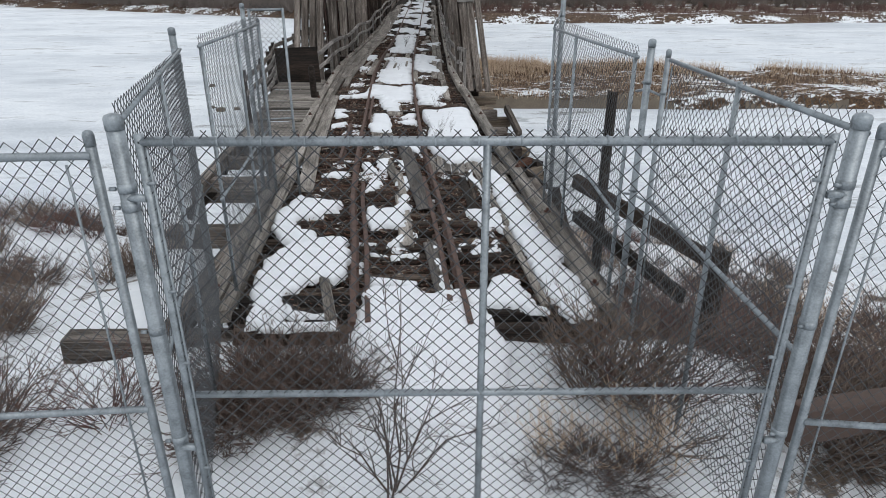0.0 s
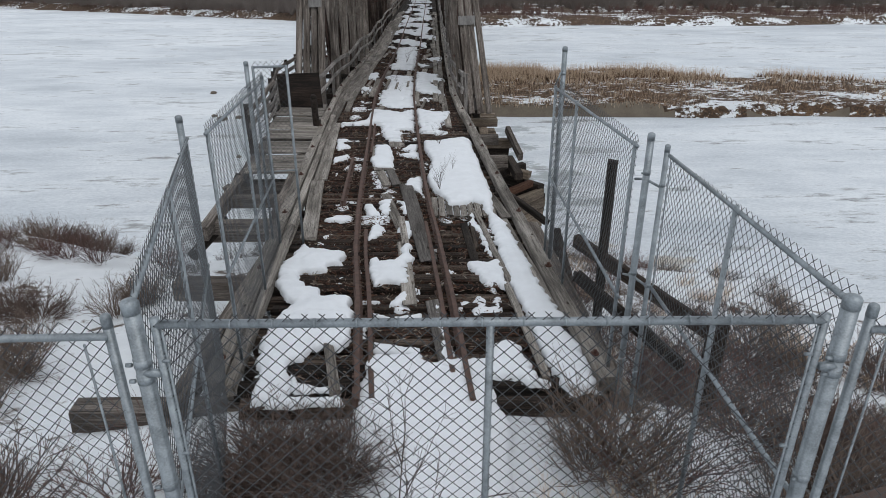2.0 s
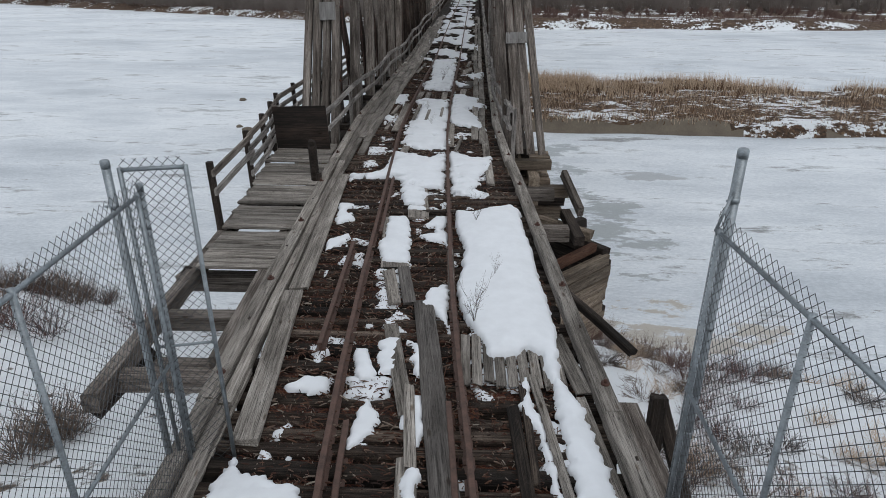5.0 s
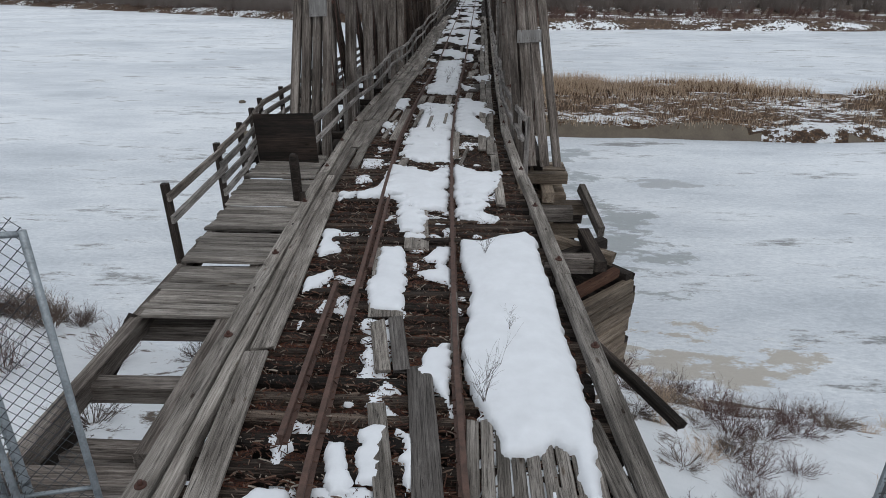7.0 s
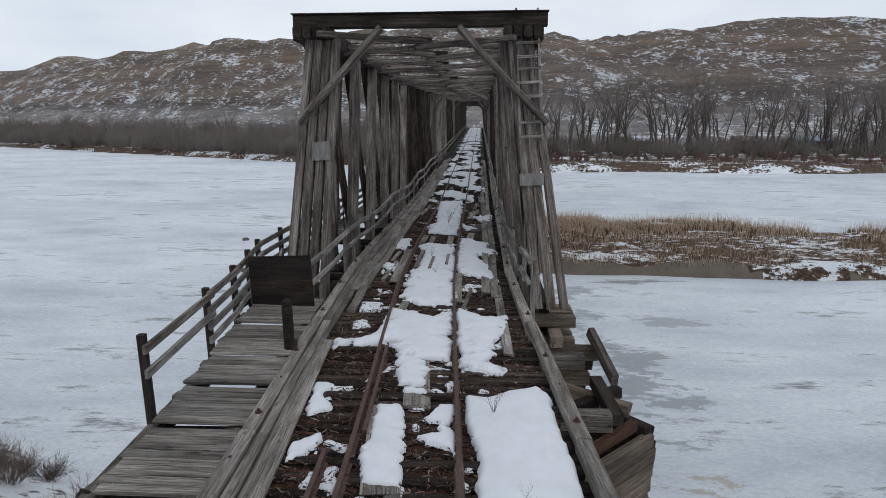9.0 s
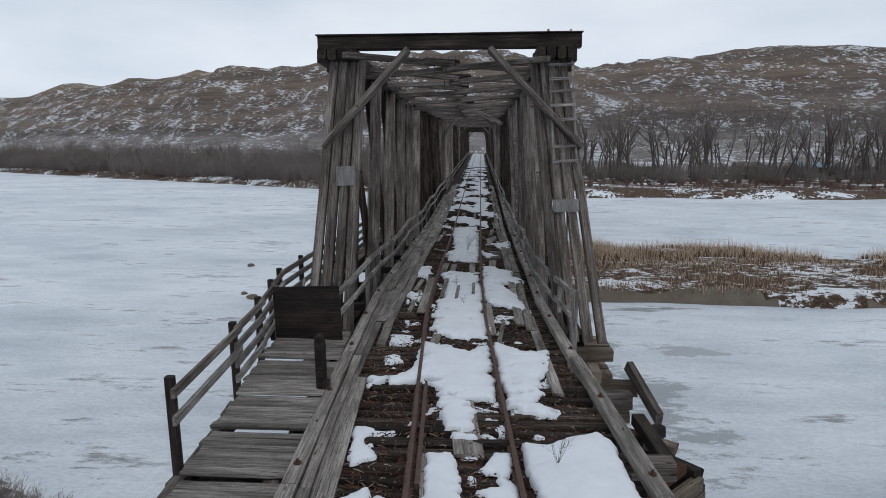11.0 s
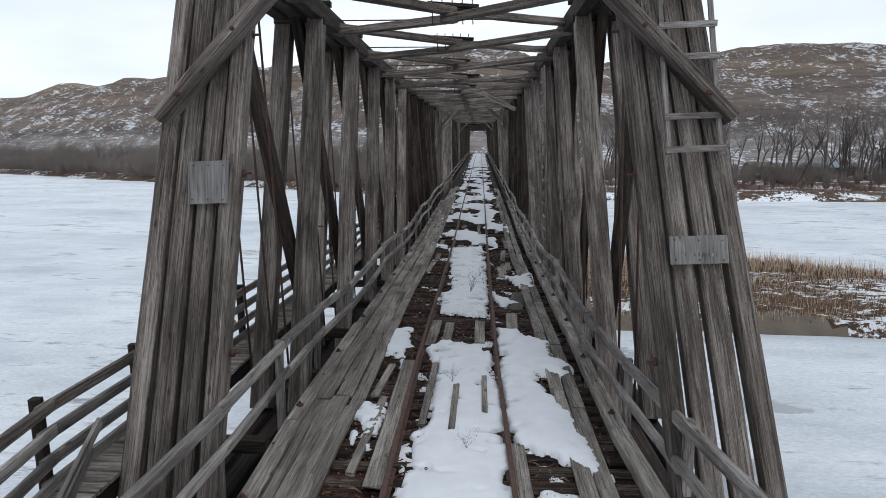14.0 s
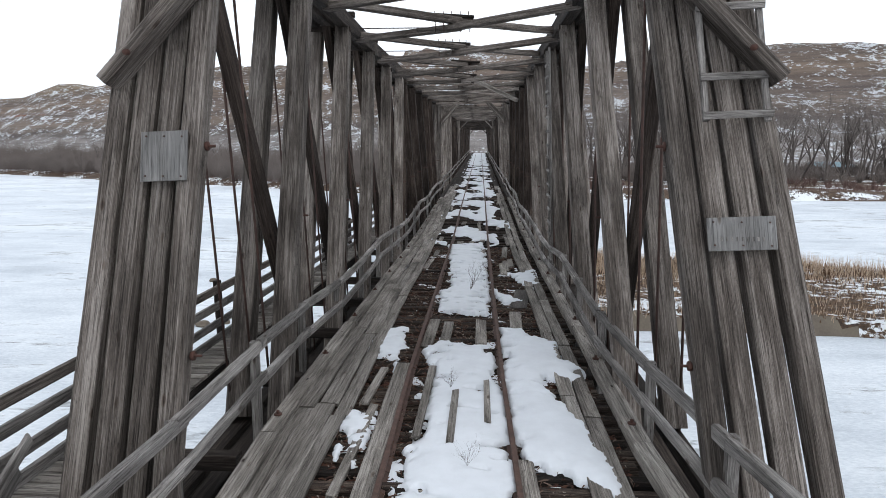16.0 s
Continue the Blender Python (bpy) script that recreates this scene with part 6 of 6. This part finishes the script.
for x, y, n, wide in ((5.6, 19.6, 3, 0.5), (7.2, 22.6, 3, 0.6)):
    cluster(x, y, n, wide, (1, 2, 3))
# low brush and grass scattered over the bank beside the fence
for k in range(90):
    x, y = 4.7 + 6.5 * p_rng.random() ** 1.2, p_rng.uniform(6.0, 21.0)
    if ground_height(x, y) > ICE_Z + 0.3:
        plant(p_rng.choice((0, 1, 2, 2, 3)), x, y, p_rng.uniform(0.35, 0.75), None, p_rng.uniform(0, 6))
# thin stems growing out of the drifts on the deck
for x, y, s, z in ((1.75, 17.5, 0.5, 0.2), (1.72, 13.5, 0.55, 0.2), (2.05, 15.0, 0.25, 0.22), (0.15, 36.0, 0.6, 0.1), (0.25, 26.6, 0.25, 0.12), (-0.05, 29.0, 0.25, 0.12)):
    ob = new("dead_weed", shrub_mesh("dead_weed", int(x * 100 + y * 7), 9, 1.0, 0.6, 0.006, TWIG_DARK, 2, 1.0, 0.03))
    ob.matrix_basis = Matrix.Translation((x, y, z)) @ Matrix.Scale(s, 4)
    tagged(ob, "thin dead weed stems poking through deck snow", "weed", "weeds on the deck")


def blades(name, rng, spots, height, width, material, label):
    """Many single stems, three-sided, in one mesh."""
    verts, faces = [], []
    for x, y, z, s in spots:
        h = height * s * rng.uniform(0.55, 1.1)
        a = rng.uniform(0, math.pi)
        dx, dy = math.cos(a) * width, math.sin(a) * width
        lx, ly = rng.gauss(0, 0.13) * h, rng.gauss(0, 0.13) * h
        o = len(verts)
        verts += [(x - dx, y - dy, z - 0.05), (x + dx, y + dy, z - 0.05), (x + dy * 0.8, y - dx * 0.8, z - 0.05), (x + lx, y + ly, z + h)]
        faces += [(o, o + 1, o + 3), (o + 1, o + 2, o + 3), (o + 2, o, o + 3)]
    ob = new(name, mesh_of(name, verts, faces, material))
    return tagged(ob, label, "grass", kind="stuff")


def reed_spots(n, rng):
    out = []
    while len(out) < n:
        x = 4 + 120 * rng.random() ** 1.6
        y = rng.uniform(61, 86)
        z = ground_height(x, y)
        if z < -7.4:
            continue
        tall = smooth(68, 74, y)
        if rng.random() > 0.35 + 0.65 * tall or wobbly(x, y, 0.2, 3.0) < -0.35:
            continue
        out.append((x, y, z, 0.35 + 0.65 * tall))
    return out


r_rng = random.Random(8)
blades("reeds", r_rng, reed_spots(11000, r_rng), 1.45, 0.02, STRAW, "dry straw-coloured reeds along the river bar")
blades("dead_grass", r_rng, reed_spots(9000, r_rng), 0.6, 0.055, plain("brown_grass", (0.13, 0.07, 0.036), 0.4, 0.9, 0.0, 0.3, (0.05, 0.029, 0.018), 0.0), "brown dead grass matted along the river bar")


# brush along the far bank
def brush_spots(n, rng, lo, hi, x0, x1):
    out = []
    while len(out) < n:
        x = rng.uniform(x0, x1)
        s = rng.uniform(lo, hi)
        y = shore(x) + s
        if wobbly(x, y, 0.05, 6.0) < -0.25 and rng.random() < 0.7:
            continue
        out.append((x, y, ground_height(x, y), 0.6 + 0.6 * abs(wobbly(x, y, 0.07, 2.0)) + 0.3 * rng.random()))
    return out


def clumps(name, rng, spots, stems, height, width, material, label):
    """Leafless bushes, each a fan of thin forked stems, in one mesh."""
    verts, faces = [], []

    def stem(x, y, z, dx, dy, h, w):
        o = len(verts)
        verts.extend([(x - w, y, z), (x + w, y, z), (x, y - w, z), (x + dx, y + dy, z + h)])
        faces.extend([(o, o + 1, o + 3), (o + 1, o + 2, o + 3), (o + 2, o, o + 3)])

    for x, y, z, s in spots:
        tall = height * s * rng.uniform(0.6, 1.15)
        for k in range(stems):
            a, out = rng.uniform(0, 6.283), 0.5 * tall * math.sqrt(rng.random())
            h = tall * math.sqrt(max(0.08, 1.0 - (out / (0.58 * tall)) ** 2)) * rng.uniform(0.75, 1.05)
            dx, dy = math.cos(a) * out, math.sin(a) * out
            stem(x + dx * 0.15, y + dy * 0.15, z - 0.1, dx * 0.85, dy * 0.85, h, width)
            for j in range(2):
                t = rng.uniform(0.35, 0.75)
                stem(x + dx * (0.15 + 0.85 * t), y + dy * (0.15 + 0.85 * t), z + h * t, rng.gauss(0, 0.12) * tall, rng.gauss(0, 0.12) * tall, h * rng.uniform(0.2, 0.38), width * 0.6)
    ob = new(name, mesh_of(name, verts, faces, material))
    return tagged(ob, label, "shrub", kind="stuff")


clumps("far_brush", r_rng, brush_spots(1500, r_rng, 3, 30, -330, -3), 22, 9.0, 0.085, FAR_TWIG, "dense leafless brush along the far bank")
clumps("far_brush", r_rng, brush_spots(480, r_rng, 28, 66, -330, -3), 24, 14.0, 0.09, FAR_TWIG, "tall leafless brush behind the far bank")
blades("far_grass", r_rng, brush_spots(9000, r_rng, 2, 12, -330, 260), 1.0, 0.07, FAR_RED, "low reddish brush and grass along the far bank")
clumps("far_brush", r_rng, brush_spots(420, r_rng, 10, 26, 3, 260), 18, 2.6, 0.07, FAR_RED, "low reddish leafless brush along the far bank")
clumps("far_brush", r_rng, brush_spots(620, r_rng, 24, 52, -10, 300), 20, 7.0, 0.085, FAR_TWIG, "dense leafless brush along the far bank")


# bare cottonwoods
def tree_parts(seed, height):
    rng = random.Random(seed)
    trunk, crown = [], []

    def limb(p, d, ln, r, level):
        pts, rad = [p.copy()], [r]
        q = p.copy()
        k = 4 if level < 2 else 3
        for i in range(k):
            d = (d + Vector((rng.gauss(0, 0.14), rng.gauss(0, 0.14), 0.05))).normalized()
            q = q + d * (ln / k)
            pts.append(q.copy())
            rad.append(r * (1 - 0.55 * (i + 1) / k))
        (trunk if level < 2 else crown).append(tube_geometry(pts, rad, 6 if level < 2 else 3, False))
        if level < 5:
            for c in range(rng.choice((2, 3, 4)) if level else rng.choice((3, 4, 5))):
                i = rng.randint(1 if level else 2, k)
                e = (d + Vector((rng.gauss(0, 0.62), rng.gauss(0, 0.62), rng.gauss(0.15, 0.25)))).normalized()
                limb(pts[i], e, ln * rng.uniform(0.5, 0.8), rad[i] * 0.62, level + 1)

    for s in range(rng.choice((1, 2, 2, 3))):
        limb(Vector((rng.gauss(0, 0.4), rng.gauss(0, 0.4), -0.3)), Vector((rng.gauss(0, 0.22), rng.gauss(0, 0.15), 1)).normalized(), height * 0.42, height * 0.0115, 0)
    return joined(trunk), joined(crown)


TREES = []
for k in range(5):
    tr, cr = tree_parts(40 + k, 11.0)
    root = thing("bare_tree", (0, 0, 0), "tall leafless cottonwood on the far bank", "tree", "trees on the far bank")
    under(new("trunk", mesh_of("trunk", *tr, BARK, True)), root, Matrix())
    under(new("crown", mesh_of("crown", *cr, FAR_TWIG)), root, Matrix())
    TREES.append(root)
t_rng = random.Random(99)
spots = [(22 + 3.6 * k + t_rng.uniform(-3, 3), t_rng.uniform(34, 62)) for k in range(58)] + [(15 + 6.0 * k + t_rng.uniform(-3, 3), t_rng.uniform(40, 90)) for k in range(36)] + [(-12 - 9.5 * k + t_rng.uniform(-4, 4), t_rng.uniform(30, 70)) for k in range(34)]
for k, (x, s) in enumerate(spots):
    y = shore(x) + s
    size = t_rng.uniform(2.3, 3.5) if x > 0 else t_rng.uniform(1.1, 2.2)
    m = Matrix.Translation((x, y, ground_height(x, y))) @ Matrix.Rotation(t_rng.uniform(0, 6.2), 4, "Z")
    if k < len(TREES):
        TREES[k].matrix_basis = m @ Matrix.Scale(size, 4)
    else:
        ob = copy_thing(TREES[k % len(TREES)], m)
        ob.matrix_basis = m @ Matrix.Scale(size, 4)


# far houses between the trees
def house(x, s, w, d, h, roof, label):
    y = shore(x) + s
    z = ground_height(x, y)
    hs = thing("house", (x, y, z), label, "house", "houses across the river")
    v = [(-w, -d, -0.5), (w, -d, -0.5), (w, d, -0.5), (-w, d, -0.5), (-w, -d, h), (w, -d, h), (w, d, h), (-w, d, h), (-w, 0, h + 1.3), (w, 0, h + 1.3)]
    under(new("wall", mesh_of("wall", v, [(0, 1, 5, 4), (1, 2, 6, 9, 5), (2, 3, 7, 6), (3, 0, 4, 8, 7)], HOUSE_WALL)), hs, Matrix.Translation((x, y, z)))
    o = 0.4
    rv = [(-w - o, -d - o, h - 0.2), (w + o, -d - o, h - 0.2), (w + o, 0, h + 1.42), (-w - o, 0, h + 1.42), (w + o, d + o, h - 0.2), (-w - o, d + o, h - 0.2)]
    rv += [(a, b, c - 0.15) for a, b, c in rv]
    under(new("roof", mesh_of("roof", rv, [(0, 1, 2, 3), (3, 2, 4, 5), (7, 6, 9, 8), (8, 9, 11, 10), (0, 6, 7, 1), (4, 10, 11, 5)], roof)), hs, Matrix.Translation((x, y, z)))
    for wx in (-w * 0.5, w * 0.45):
        win = timber("window", (x + wx, y - d - 0.02, z + 1.0), (x + wx, y - d - 0.02, z + 2.0), 1.1, 0.06, WOOD_RAILING, hs, up=(0, 1, 0))
        timber("pane", (x + wx, y - d - 0.04, z + 1.1), (x + wx, y - d - 0.04, z + 1.9), 0.9, 0.05, WOOD_DARK, win, up=(0, 1, 0))
    return hs


house(118, 62, 6, 3.5, 2.6, HOUSE_ROOF, "low brown house with a pale blue roof")
house(96, 66, 4, 3, 2.4, HOUSE_WALL, "low brown shed among bare trees")
house(62, 70, 5, 3.5, 2.6, SNOW, "low house with a snow-covered roof")
house(-78, 64, 5, 3.5, 2.6, SNOW, "low house with a snow-covered roof")


# stones frozen into the river ice
def ice_stone(x, y, r, seed):
    bm = bmesh.new()
    bmesh.ops.create_icosphere(bm, subdivisions=2, radius=r)
    for v in bm.verts:
        v.co *= 1 + 0.35 * noise.noise(v.co * (1.4 / r) + Vector((seed, 0, 0)))
        v.co.z *= 0.55
    me = bpy.data.meshes.new("ice_stone")
    bm.to_mesh(me)
    bm.free()
    me.materials.append(MUD)
    ob = new("ice_stone", me)
    ob.matrix_basis = Matrix.Translation((x, y, ICE_Z + r * 0.2))
    return tagged(ob, "dark stone frozen into the river ice", "stone", "stones in the ice")


for k, (x, y, r) in enumerate(((-18.5, 60.5, 0.5), (-17.2, 61.2, 0.35), (-19.8, 62.0, 0.3), (-13.2, 47.0, 0.22), (-24.0, 75.0, 0.4))):
    ice_stone(x, y, r, k * 3.0)
